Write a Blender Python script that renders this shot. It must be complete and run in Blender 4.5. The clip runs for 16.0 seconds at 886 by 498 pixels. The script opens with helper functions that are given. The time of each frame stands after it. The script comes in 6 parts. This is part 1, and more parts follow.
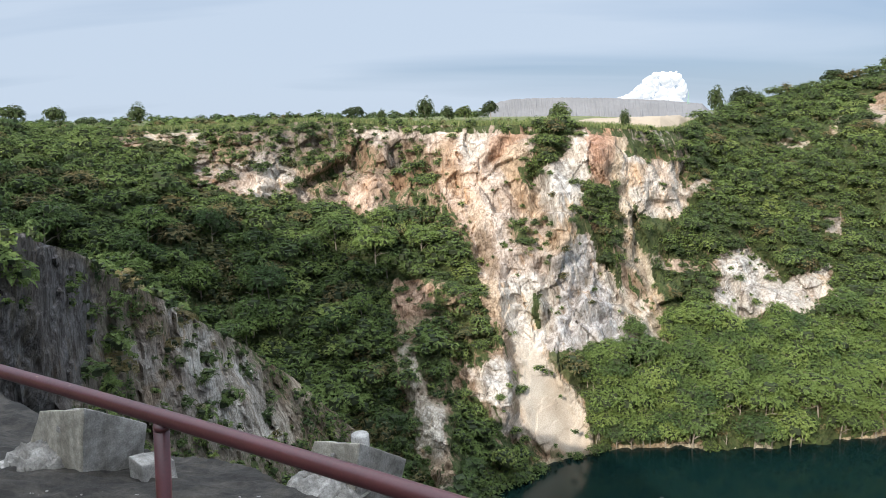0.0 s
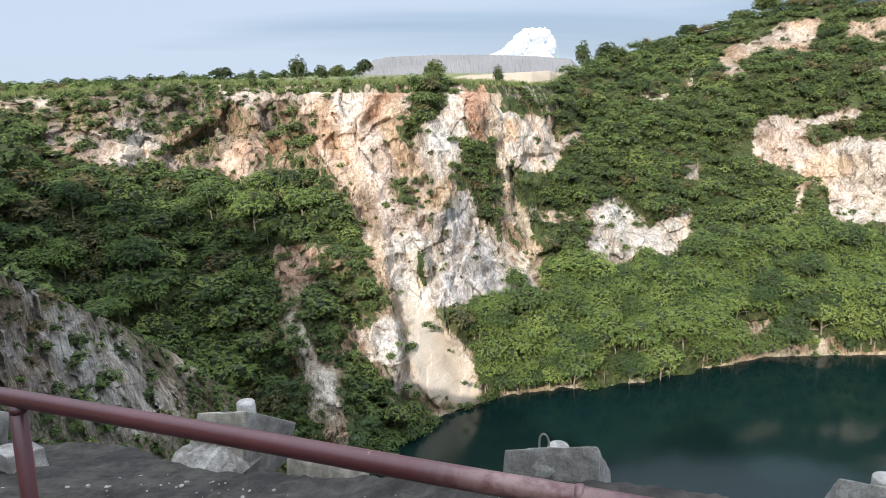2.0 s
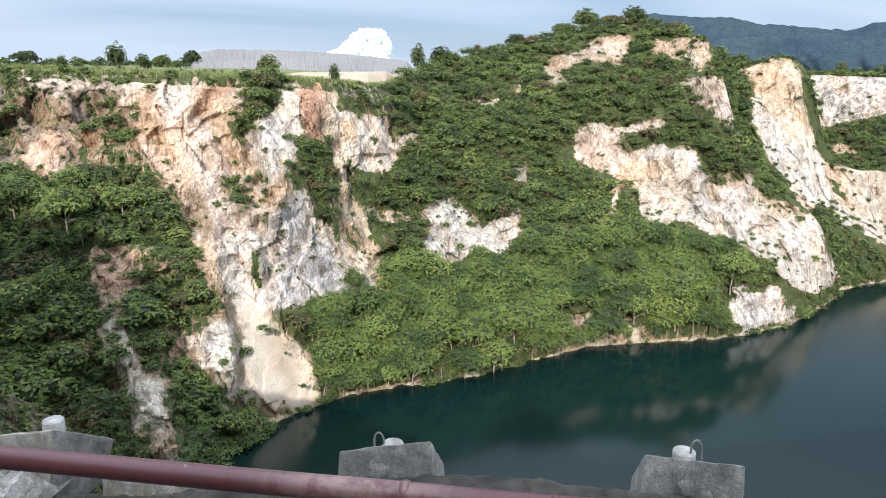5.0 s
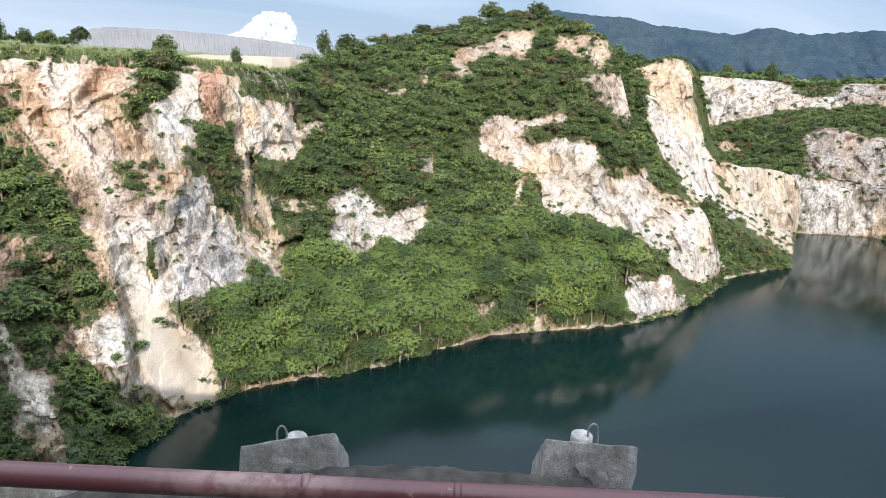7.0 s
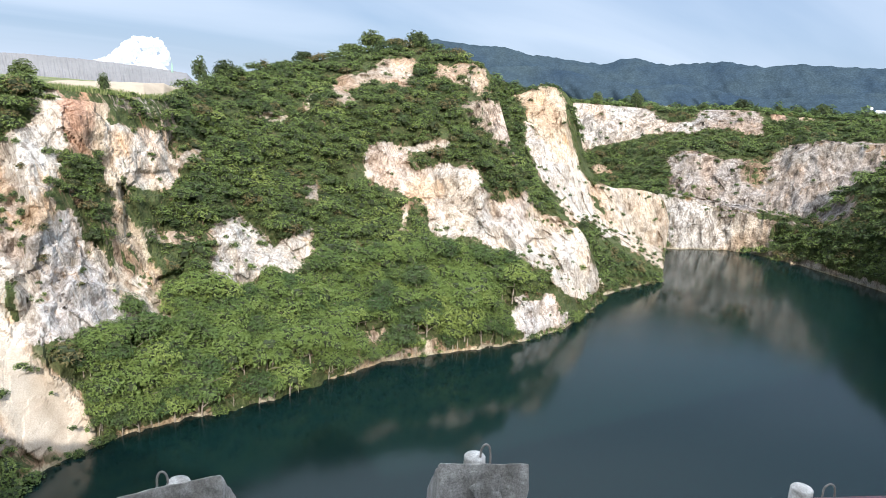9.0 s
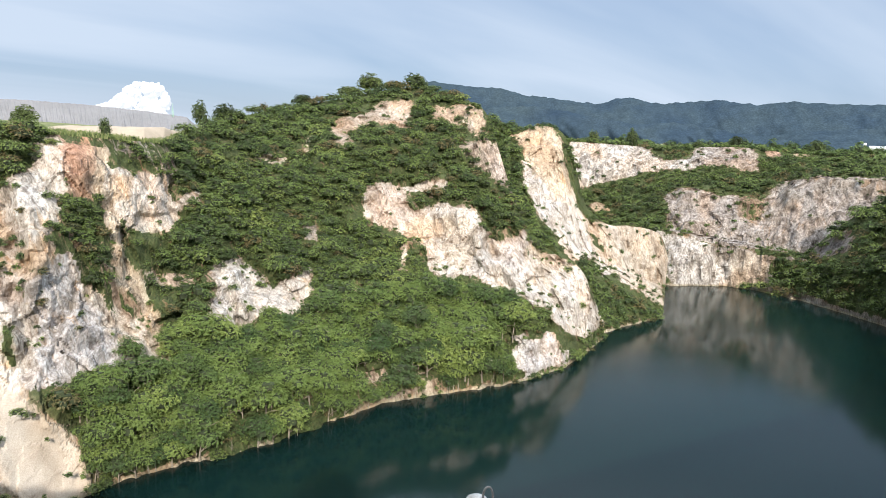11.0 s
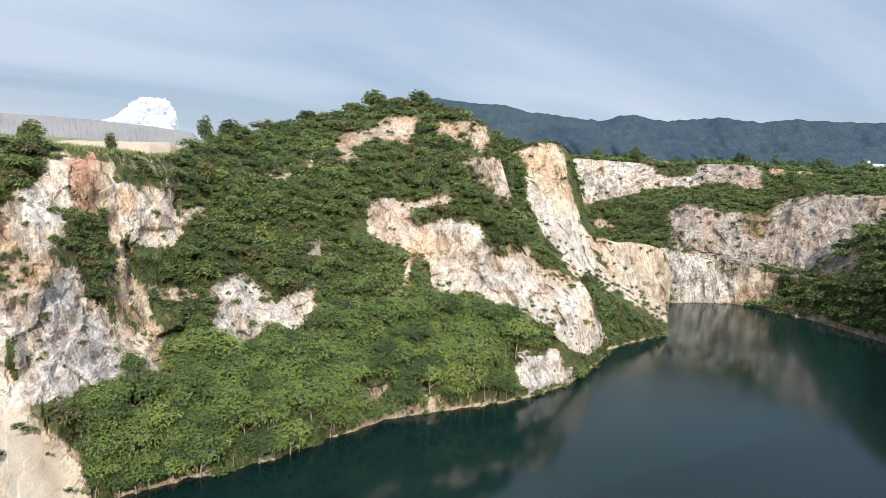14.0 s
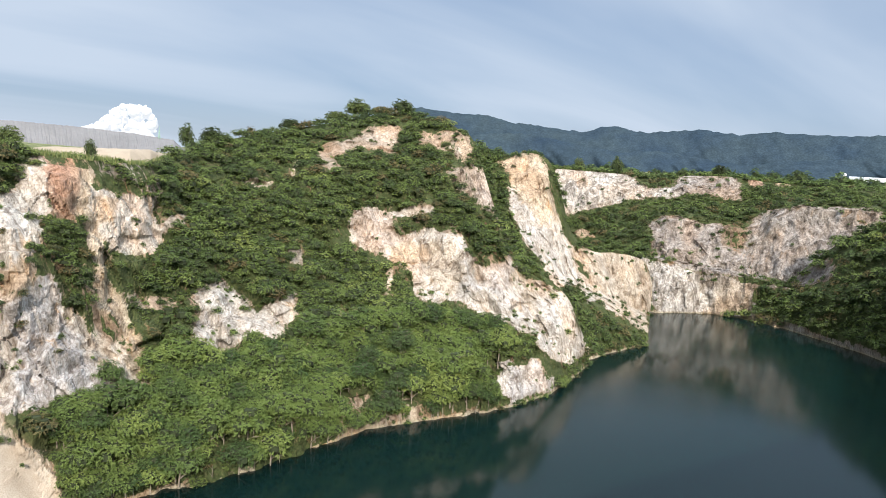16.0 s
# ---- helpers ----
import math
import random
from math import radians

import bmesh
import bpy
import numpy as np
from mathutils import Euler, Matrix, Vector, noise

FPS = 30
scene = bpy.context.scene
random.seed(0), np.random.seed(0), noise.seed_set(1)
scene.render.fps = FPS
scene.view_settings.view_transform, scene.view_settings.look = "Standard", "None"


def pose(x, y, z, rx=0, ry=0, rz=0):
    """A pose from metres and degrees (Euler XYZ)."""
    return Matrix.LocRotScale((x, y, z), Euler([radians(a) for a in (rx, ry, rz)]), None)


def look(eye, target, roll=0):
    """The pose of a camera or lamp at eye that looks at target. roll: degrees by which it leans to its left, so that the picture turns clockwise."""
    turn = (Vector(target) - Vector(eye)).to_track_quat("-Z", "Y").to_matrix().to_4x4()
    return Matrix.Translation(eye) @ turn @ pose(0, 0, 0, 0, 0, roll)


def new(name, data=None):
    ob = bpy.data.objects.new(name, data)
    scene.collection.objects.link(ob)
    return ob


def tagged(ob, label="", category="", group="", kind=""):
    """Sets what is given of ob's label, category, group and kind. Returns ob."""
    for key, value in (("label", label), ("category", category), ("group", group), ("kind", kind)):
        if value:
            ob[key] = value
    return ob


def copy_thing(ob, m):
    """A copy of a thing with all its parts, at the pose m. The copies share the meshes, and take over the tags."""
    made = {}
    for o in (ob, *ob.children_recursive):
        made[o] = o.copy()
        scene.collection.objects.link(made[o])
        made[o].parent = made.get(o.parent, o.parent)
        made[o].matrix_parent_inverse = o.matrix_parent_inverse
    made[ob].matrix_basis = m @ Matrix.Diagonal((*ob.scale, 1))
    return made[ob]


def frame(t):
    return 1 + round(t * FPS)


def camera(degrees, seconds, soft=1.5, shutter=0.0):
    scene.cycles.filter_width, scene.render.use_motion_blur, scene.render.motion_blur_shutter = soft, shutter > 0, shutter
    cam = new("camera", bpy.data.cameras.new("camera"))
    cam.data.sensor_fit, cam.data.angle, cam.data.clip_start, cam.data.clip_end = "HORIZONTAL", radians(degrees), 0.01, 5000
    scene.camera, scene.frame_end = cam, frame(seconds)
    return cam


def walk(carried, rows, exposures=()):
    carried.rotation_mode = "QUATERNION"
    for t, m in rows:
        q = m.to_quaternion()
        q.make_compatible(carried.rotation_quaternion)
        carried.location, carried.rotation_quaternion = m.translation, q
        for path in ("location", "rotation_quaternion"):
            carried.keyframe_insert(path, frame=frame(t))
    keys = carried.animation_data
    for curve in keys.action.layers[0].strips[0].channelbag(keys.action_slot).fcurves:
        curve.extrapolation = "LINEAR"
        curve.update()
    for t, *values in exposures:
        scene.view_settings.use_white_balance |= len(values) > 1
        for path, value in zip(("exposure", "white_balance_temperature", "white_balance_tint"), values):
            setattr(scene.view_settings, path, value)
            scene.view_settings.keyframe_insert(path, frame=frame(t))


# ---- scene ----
# Open-pit quarry lake seen from a railed lookout. Water level is z = 0, the lookout's eye is EYE above it.
cam = camera(64.27, 16.0, soft=0.7)
EYE = 42.0
# seconds, sideways, up, yaw, pitch, roll
ROWS = [
    (0.0, -0.055, 0.030, 0.43, -10.76, 1.18),
    (0.5, -0.048, 0.022, -2.81, -10.83, 1.05),
    (1.0, -0.042, 0.013, -5.49, -11.24, 1.07),
    (1.5, -0.035, 0.005, -7.54, -13.12, 1.98),
    (2.0, -0.029, 0.004, -9.13, -14.25, 2.19),
    (2.5, -0.023, 0.003, -11.71, -14.49, 1.92),
    (3.0, -0.018, 0.002, -13.48, -14.33, 1.90),
    (3.5, -0.012, 0.001, -15.97, -14.51, 0.95),
    (4.0, -0.006, 0.000, -18.48, -14.56, 0.48),
    (6.5, 0.000, 0.000, -28.39, -14.85, -2.48),
    (7.0, 0.003, 0.000, -30.51, -15.01, -2.81),
    (7.5, 0.005, 0.000, -32.43, -14.26, -3.22),
    (8.0, 0.007, 0.000, -34.67, -13.68, -3.35),
    (8.5, 0.010, 0.000, -37.98, -13.32, -3.06),
    (9.0, 0.013, 0.000, -39.72, -12.48, -2.96),
    (9.5, 0.015, 0.000, -40.56, -11.70, -3.15),
    (12.0, 0.015, 0.000, -38.72, -8.47, -1.91),
    (12.5, 0.015, 0.000, -38.44, -8.56, -1.87),
    (13.0, 0.015, 0.000, -39.26, -8.78, -2.23),
    (13.5, 0.015, 0.000, -39.13, -8.61, -2.37),
    (14.0, 0.015, 0.000, -39.31, -8.02, -2.51),
    (14.5, 0.015, 0.000, -39.18, -7.52, -2.67),
    (15.0, 0.015, 0.000, -39.20, -7.15, -2.64),
    (15.5, 0.015, 0.000, -39.54, -7.04, -2.59),
    (16.0, 0.015, 0.000, -40.70, -7.19, -2.97),
]
walk(cam, [(t, pose(x, 0, EYE + z, 90 + pitch, 0, yaw) @ pose(0, 0, 0, 0, 0, -roll)) for t, x, z, yaw, pitch, roll in ROWS],
     exposures=[(0.0, 0.31, 6400, 10), (3.0, 0.44, 6330, 11), (7.0, 0.50, 6180, 11), (9.0, 0.54, 6230, 11), (12.0, 0.38, 6500, 11), (16.0, 0.32, 6500, 11)])

# ---- world, sun ----
SUN_BEARING, SUN_HEIGHT = 212.0, 30.2


def sky_world():
    world = bpy.data.worlds.new("sky")
    scene.world = world
    world.use_nodes = True
    nt = world.node_tree
    nt.nodes.clear()
    out = nt.nodes.new("ShaderNodeOutputWorld")
    bg = nt.nodes.new("ShaderNodeBackground")
    sky = nt.nodes.new("ShaderNodeTexSky")
    sky.sky_type, sky.sun_disc = "NISHITA", False
    sky.sun_elevation, sky.sun_rotation = radians(SUN_HEIGHT), radians(SUN_BEARING)
    sky.altitude, sky.air_density, sky.dust_density, sky.ozone_density = 100, 1.0, 0.4, 2.0
    co = nt.nodes.new("ShaderNodeTexCoord")
    # thin high cloud, drawn out along the horizon
    sep = nt.nodes.new("ShaderNodeSeparateXYZ")
    nt.links.new(co.outputs["Generated"], sep.inputs[0])
    add = nt.nodes.new("ShaderNodeMath")
    add.operation, add.inputs[1].default_value = "ADD", 0.16
    nt.links.new(sep.outputs[2], add.inputs[0])
    comb = nt.nodes.new("ShaderNodeCombineXYZ")
    for k in (0, 1):
        d = nt.nodes.new("ShaderNodeMath")
        d.operation = "DIVIDE"
        nt.links.new(sep.outputs[k], d.inputs[0])
        nt.links.new(add.outputs[0], d.inputs[1])
        nt.links.new(d.outputs[0], comb.inputs[k])
    mp = nt.nodes.new("ShaderNodeMapping")
    mp.inputs["Rotation"].default_value = (0, 0, radians(-28))
    mp.inputs["Scale"].default_value = (0.22, 0.62, 1)
    nt.links.new(comb.outputs[0], mp.inputs[0])
    n1 = nt.nodes.new("ShaderNodeTexNoise")
    n1.inputs["Scale"].default_value, n1.inputs["Detail"].default_value, n1.inputs["Roughness"].default_value = 1.5, 5, 0.45
    n1.inputs["Distortion"].default_value = 0.5
    nt.links.new(mp.outputs[0], n1.inputs["Vector"])
    rmp = nt.nodes.new("ShaderNodeValToRGB")
    rmp.color_ramp.elements[0].position, rmp.color_ramp.elements[1].position = 0.36, 0.66
    rmp.color_ramp.elements[0].color, rmp.color_ramp.elements[1].color = (0.05, 0.05, 0.05, 1), (0.8, 0.8, 0.8, 1)
    # the veil thickens towards the north-west
    west = nt.nodes.new("ShaderNodeVectorMath")
    west.operation, west.inputs[1].default_value = "DOT_PRODUCT", (math.sin(radians(-32)), math.cos(radians(-32)), 0)
    nt.links.new(co.outputs["Generated"], west.inputs[0])
    veil = nt.nodes.new("ShaderNodeMapRange")
    for slot, value in zip(("From Min", "From Max", "To Min", "To Max"), (0.55, 1.0, 0.0, 0.20)):
        veil.inputs[slot].default_value = value
    nt.links.new(west.outputs["Value"], veil.inputs["Value"])
    both = nt.nodes.new("ShaderNodeMath")
    both.operation = "ADD"
    nt.links.new(n1.outputs[0], both.inputs[0])
    nt.links.new(veil.outputs[0], both.inputs[1])
    nt.links.new(both.outputs[0], rmp.inputs[0])
    mix = nt.nodes.new("ShaderNodeMixRGB")
    mix.inputs[2].default_value = SKY_CLOUD
    nt.links.new(rmp.outputs[0], mix.inputs[0])
    clear = nt.nodes.new("ShaderNodeMixRGB")
    clear.inputs[0].default_value, clear.inputs[2].default_value = 0.8, SKY_CLEAR
    nt.links.new(sky.outputs[0], clear.inputs[1])
    nt.links.new(clear.outputs[0], mix.inputs[1])
    # fill light added: the sky above the view is raised, brightest high up
    lift = nt.nodes.new("ShaderNodeValToRGB")
    lift.color_ramp.elements[0].position, lift.color_ramp.elements[1].position = 0.42, 0.85
    lift.color_ramp.elements[0].color, lift.color_ramp.elements[1].color = (1, 1, 1, 1), (5.4, 4.8, 4.1, 1)
    nt.links.new(sep.outputs[2], lift.inputs[0])
    bright = nt.nodes.new("ShaderNodeMixRGB")
    bright.blend_type, bright.inputs[0].default_value = "MULTIPLY", 1.0
    nt.links.new(mix.outputs[0], bright.inputs[1])
    nt.links.new(lift.outputs[0], bright.inputs[2])
    nt.links.new(bright.outputs[0], bg.inputs[0])
    bg.inputs[1].default_value = SKY_POWER
    nt.links.new(bg.outputs[0], out.inputs[0])


SKY_POWER, SKY_CLEAR, SKY_CLOUD = 0.082, (3.4, 4.6, 6.5, 1), (6.3, 7.3, 8.6, 1)
sky_world()
sun = new("sun", bpy.data.lights.new("sun", "SUN"))
sun.data.energy, sun.data.angle, sun.data.color = 4.4, radians(0.6), (1.0, 0.925, 0.83)
sb, sh = radians(SUN_BEARING), radians(SUN_HEIGHT)
sun.matrix_world = look((math.sin(sb) * math.cos(sh) * 200, math.cos(sb) * math.cos(sh) * 200, EYE + math.sin(sh) * 200), (0, 0, EYE))

# ---- terrain arithmetic ----
def lattice(ix, iy, iz):
    h = (ix * 374761393 + iy * 668265263 + iz * 2147483647) & 0xFFFFFFFF
    h = ((h ^ (h >> 13)) * 1274126177) & 0xFFFFFFFF
    return ((h ^ (h >> 16)) & 0xFFFF) / 32767.5 - 1.0


def grain(p, size, seed=0):
    """Smooth noise between -1 and 1 at points p (n x 3), with features of the given size."""
    q = np.asarray(p, float) / np.asarray(size, float) + seed * 17.31
    i = np.floor(q).astype(np.int64)
    w = q - i
    w = w * w * (3 - 2 * w)
    total = 0
    for a in (0, 1):
        for b in (0, 1):
            for c in (0, 1):
                k = (w[:, 0] if a else 1 - w[:, 0]) * (w[:, 1] if b else 1 - w[:, 1]) * (w[:, 2] if c else 1 - w[:, 2])
                total = total + k * lattice(i[:, 0] + a, i[:, 1] + b, i[:, 2] + c)
    return total


def fractal(p, size, octaves=4, seed=0, ridged=False):
    total, amp = 0, 1.0
    size = np.asarray(size, float)
    for k in range(octaves):
        g = grain(p, size / 2 ** k, seed + k)
        total = total + amp * (1 - 2 * np.abs(g) if ridged else g)
        amp *= 0.5
    return total


def facets(p, size, seed=0):
    """Broken planes: every cell of a warped lattice is a facet with its own step and tilt, between about -1 and 1."""
    size = np.asarray(size, float)
    q = p / size + 0.35 * np.stack([grain(p, size * 1.3, seed + k) for k in (1, 2, 3)], -1)
    i = np.floor(q).astype(np.int64)
    best = np.full(len(q), 9e9)
    out = np.zeros(len(q))
    for a in (-1, 0, 1):
        for b in (-1, 0, 1):
            for c in (-1, 0, 1):
                j = i + np.array([a, b, c])
                h = [lattice(j[:, 0] + 57 * k + seed, j[:, 1] + 31 * k, j[:, 2] + 11 * k) for k in range(7)]
                d = q - (j + 0.5 + 0.45 * np.stack(h[:3], -1))
                dist = (d * d).sum(1)
                m = dist < best
                best[m] = dist[m]
                out[m] = (0.34 * h[3] + 0.75 * (d[:, 0] * h[4] + d[:, 1] * h[5] + d[:, 2] * (h[6] + 0.5)))[m]
    return out


def along(curve, b):
    """A control curve of (bearing, range, height), drawn smoothly through its stations."""
    c = np.array(curve, float)
    step = 0.25
    fine = np.arange(c[0, 0] - 3, c[-1, 0] + 3, step)
    out = []
    kern = np.hanning(9)
    kern /= kern.sum()
    for j in (1, 2):
        v = np.interp(fine, c[:, 0], c[:, j])
        v = np.convolve(np.pad(v, 4, mode="edge"), kern, mode="valid")
        out.append(np.interp(b, fine, v))
    return out


CREASES = {}


def crease(face, width, depth, line):
    """A gully (depth below zero) or a rib running over a face through points given by bearing and height."""
    CREASES.setdefault(id(face), []).append((width, depth, np.array(line, float)))


def carve(face, b, r, z):
    """How far ribs and gullies push the face towards the lookout."""
    total = np.zeros(len(b))
    wob = np.stack([b * 1.7, z, np.zeros(len(b))], -1)
    db, dz = 0.35 * fractal(wob, 1.8, 3, 131), 0.5 * fractal(wob, 1.8, 3, 137)
    for width, depth, line in CREASES.get(id(face), []):
        near_d = np.full(len(b), 99.0)
        k = np.radians(r)
        for (b0, z0), (b1, z1) in zip(line, line[1:]):
            ux, uz, px, pz = (b1 - b0) * k, z1 - z0, (b + db - b0) * k, z + dz - z0
            t = np.clip((px * ux + pz * uz) / (ux * ux + uz * uz + 1e-6), 0, 1)
            near_d = np.minimum(near_d, np.hypot(px - t * ux, pz - t * uz))
        total += depth * (np.exp(-(near_d / width) ** 2) if depth > 0 else np.clip(1 - near_d / (1.4 * width), 0, 1))
    return total


class Loft:
    """A face of the pit: control curves from the foot to the crest, each in bearing (degrees), range and height (metres) from the lookout."""

    def __init__(self, curves, rough=1.0, seed=0, stretch=(1.0, 1.0, 1.6), size=1.0, blocky=1.35):
        self.curves, self.rough, self.seed, self.stretch, self.blocky = curves, rough, seed, np.array(stretch) * size, blocky

    def plain(self, b, v):
        k = len(self.curves) - 1
        rz = [along(c, b) for c in self.curves]
        r = np.stack([a[0] for a in rz])
        z = np.stack([a[1] for a in rz])
        s = np.clip(v, 0, 1) * k
        i = np.minimum(s.astype(int), k - 1)
        w = s - i
        n = np.arange(len(b))
        return r[i, n] * (1 - w) + r[i + 1, n] * w, z[i, n] * (1 - w) + z[i + 1, n] * w

    def place(self, b, v):
        """Points of the broken rock face."""
        r, z = self.plain(b, v)
        a = np.radians(b)
        p = np.stack([r * np.sin(a), r * np.cos(a), z], -1)
        big = fractal(p, 14 * self.stretch, 2, self.seed, True)
        mid = fractal(p, 4.2 * self.stretch, 2, self.seed + 5, True)
        fine = fractal(p, 1.5 * self.stretch, 2, self.seed + 9, True)
        block = facets(p, 5.2 * self.stretch, self.seed + 13) + 0.55 * facets(p, 2.0 * self.stretch, self.seed + 14) + 0.12 * facets(p, 0.7 * self.stretch, self.seed + 15)
        fade = np.clip(v * 12, 0.15, 1) * np.clip((1 - v) * 12, 0.12, 1)
        push = self.rough * (1.25 * big + 0.5 * mid + 0.22 * fine + self.blocky * block) * fade + carve(self, b, r, z) * np.clip((1 - v) * 8, 0.3, 1)
        q = p.copy()
        q[:, 0] -= push * np.sin(a)
        q[:, 1] -= push * np.cos(a)
        q[:, 2] += 0.25 * push
        return q


# ---- plan of the pit ----
MAIN_FOOT = [(-52, 70, 33.5), (-35.8, 76, 27.5), (-20.7, 84, 14.3), (-10.6, 80, 4.1), (-3.4, 70.1, -2), (0.6, 69, -2), (4.7, 73.9, -1.5), (10, 81.5, -1.5), (14, 85.4, -1.5), (21.5, 87.8, -1.5), (27, 92, -1.5), (31, 97.9, -1.5), (35, 103.8, -1.5), (39, 107.3, -1.5), (43, 112, -1.5), (46.5, 117.1, -1.5), (49, 123.3, -1.5), (50.6, 129.7, -1.5), (53.2, 149, -1.5)]
MAIN_LOW = [(-52, 85, 36.5), (-35.8, 92, 31.6), (-20.7, 94, 22.5), (-10.6, 90, 13.2), (-3.4, 82, 9), (0.6, 80, 9), (4.7, 83, 8.4), (9.8, 87, 7.8), (13.8, 91, 7.8), (21.4, 97, 5.7), (27, 104, 6.8), (31.1, 111, 7.9), (35.1, 117, 8.4), (39.2, 121, 8.4), (43.2, 125, 9), (46.8, 125, 7), (49.3, 131, 6.1), (51, 138, 4.1), (53.2, 153, 0)]
MAIN_MID = [(-52, 105, 39.5), (-35.8, 108, 36.8), (-20.7, 106, 30.7), (-10.6, 100, 22.4), (-3.4, 95, 20.3), (0.6, 93, 20.2), (4.7, 93, 19.1), (9.8, 93, 18), (13.8, 97, 16.9), (21.4, 108, 15.9), (27, 117, 18.5), (31.1, 123, 20.1), (35.1, 130, 20.1), (39.2, 134, 20.1), (43.2, 135, 19.2), (46.8, 133, 13.1), (49.3, 136, 11.2), (51, 141, 9.2), (52.4, 147, 5.2), (53.2, 154, 0.3)]
MAIN_HIGH = [(-52, 118, 41), (-35.8, 120, 39.4), (-20.7, 119, 35.8), (-10.6, 110, 32.6), (-3.4, 106, 31.5), (0.6, 103, 31.4), (4.7, 100, 30.3), (9.8, 99, 30.1), (13.8, 104, 29.1), (21.4, 122, 30.1), (27, 133, 33.2), (31.1, 140, 36.3), (35.1, 149, 37.4), (39.2, 152, 36.4), (42.2, 149, 33.4), (44.3, 143, 26.3), (46.8, 140, 18.7), (49.3, 141, 15.2), (51, 144, 12.8), (52.4, 149, 7.2), (53.2, 155, 0.5)]
MAIN_CREST = [(-52, 132, 42.1), (-31.8, 132, 40.8), (-26.8, 134, 39.2), (-23.5, 130, 40.4), (-17.7, 126, 40.6), (-10.6, 119, 41.5), (-4.1, 114, 40.6), (2.6, 107, 40.3), (6.7, 104, 40.2), (13.8, 109, 39.5), (17.9, 118, 38.7), (19.9, 136, 40.8), (25.5, 168, 45.5), (31.1, 176, 49.2), (35.1, 180, 52.5), (37.2, 182, 53), (41.1, 172, 50), (42.6, 163, 47.9), (43.6, 156, 40.3), (44.5, 150, 33.7), (46, 147, 24.3), (47.2, 147, 22.5), (50.7, 147, 16.1), (51.5, 148, 13.5), (53.2, 156, 0.7), (53.4, 154, 2.4)]
SPUR_FOOT = [(40.2, 150, 20.2), (44.3, 150, 12.1), (47.3, 148, 4.1), (50.4, 150.3, -1.5), (53.4, 153.6, -1.5), (55.9, 166.1, -1.5), (57.9, 179.8, -1.5)]
SPUR_LOW = [(40.2, 162, 30.4), (44.3, 160, 22.3), (47.3, 158, 17.3), (50.4, 160, 11.8), (51.4, 164, 10.9), (53.9, 172, 8.6), (57, 178, 4.2), (57.9, 180, 0.6)]
SPUR_MID = [(40.2, 172, 41.5), (43.2, 174, 36.6), (46.3, 173, 29.5), (48.3, 171, 22.5), (50.4, 173, 16.4), (51.4, 177, 13.4), (53.9, 186, 9.5), (57, 199, 3.5), (57.9, 206, 0)]
SPUR_CREST = [(40.2, 185, 45.5), (42.6, 190, 47.1), (44.7, 190, 44.3), (45.5, 189, 43.3), (46.3, 188, 44.7), (47.3, 187, 45.1), (48.9, 186, 43.8), (50, 187, 35.8), (50.4, 187, 28.7), (51, 188, 23.9), (52.7, 191, 19.6), (54.6, 196, 19.5), (56.6, 202, 17.8), (57.5, 205, 14.3), (57.9, 208, 0.5), (58, 207, 2.6)]
FAR_FOOT = [(46.3, 215.4, -1), (58.2, 216.2, -1.5), (59.6, 220.7, -1.5), (62.5, 224.6, -1.5), (65, 225.2, -1.5), (68.6, 217.6, -1.5), (82, 196, -1.5)]
FAR_LEDGE = [(46.3, 224, 13.5), (52, 224, 13.7), (56.8, 225, 15.2), (59.7, 226, 14.1), (64.5, 228, 11.6), (67.2, 222, 10.6), (82, 206, 8)]
FAR_BENCH = [(46.3, 229, 14.6), (52, 229, 14.7), (56.8, 230, 15.6), (59.7, 231, 14.5), (64.5, 233, 12.1), (67.2, 227, 11), (82, 211, 9)]
FAR_WALL = [(46.3, 240, 17.7), (53.3, 240, 15.8), (54.9, 240, 19), (56.6, 240, 24.3), (57.8, 241, 26), (61.4, 241, 26.1), (64.1, 241, 23.3), (65.9, 240, 30.5), (67, 240, 32.7), (70.8, 238, 33.6), (82, 224, 30)]
FAR_TERRACE = [(46.3, 256, 22.8), (50.6, 256, 23.6), (53.1, 257, 26.3), (56.5, 258, 31.1), (61.3, 258, 32.3), (63.2, 258, 32.1), (66.6, 257, 35.2), (70.8, 254, 36.8), (82, 240, 36)]
FAR_CREST = [(46.3, 268, 42), (49.4, 268, 40.9), (52.9, 268, 40.5), (54.1, 268, 40.3), (57, 270, 39.4), (59.5, 270, 40.9), (62.6, 270, 41.4), (65, 270, 40), (68.6, 268, 39.8), (82, 252, 38)]
BANK_FOOT = [(61.5, 228.6, -2), (64.7, 224.1, -2), (68.1, 214.3, -1.5), (70.4, 206.3, -1.5), (72.8, 198.9, -1.5), (76.6, 179.9, -1.5), (82, 150, -1.5), (90, 110, -1.5), (100, 60, -1.5)]
BANK_MID = [(61.5, 229.6, -1), (64.7, 222, 1), (68.1, 214, 9.1), (70.4, 206, 13.2), (72.8, 200, 16.2), (76.6, 183, 19.1), (82, 158, 20), (90, 118, 22), (100, 66, 24)]
BANK_CREST = [(61.5, 226, 0.2), (64.7, 226, 2), (67.1, 224, 12.2), (68.8, 221, 20.3), (70.4, 218, 26.4), (72.8, 214, 32.5), (76.6, 198, 36.4), (82, 172, 37), (90, 130, 38), (100, 74, 39)]
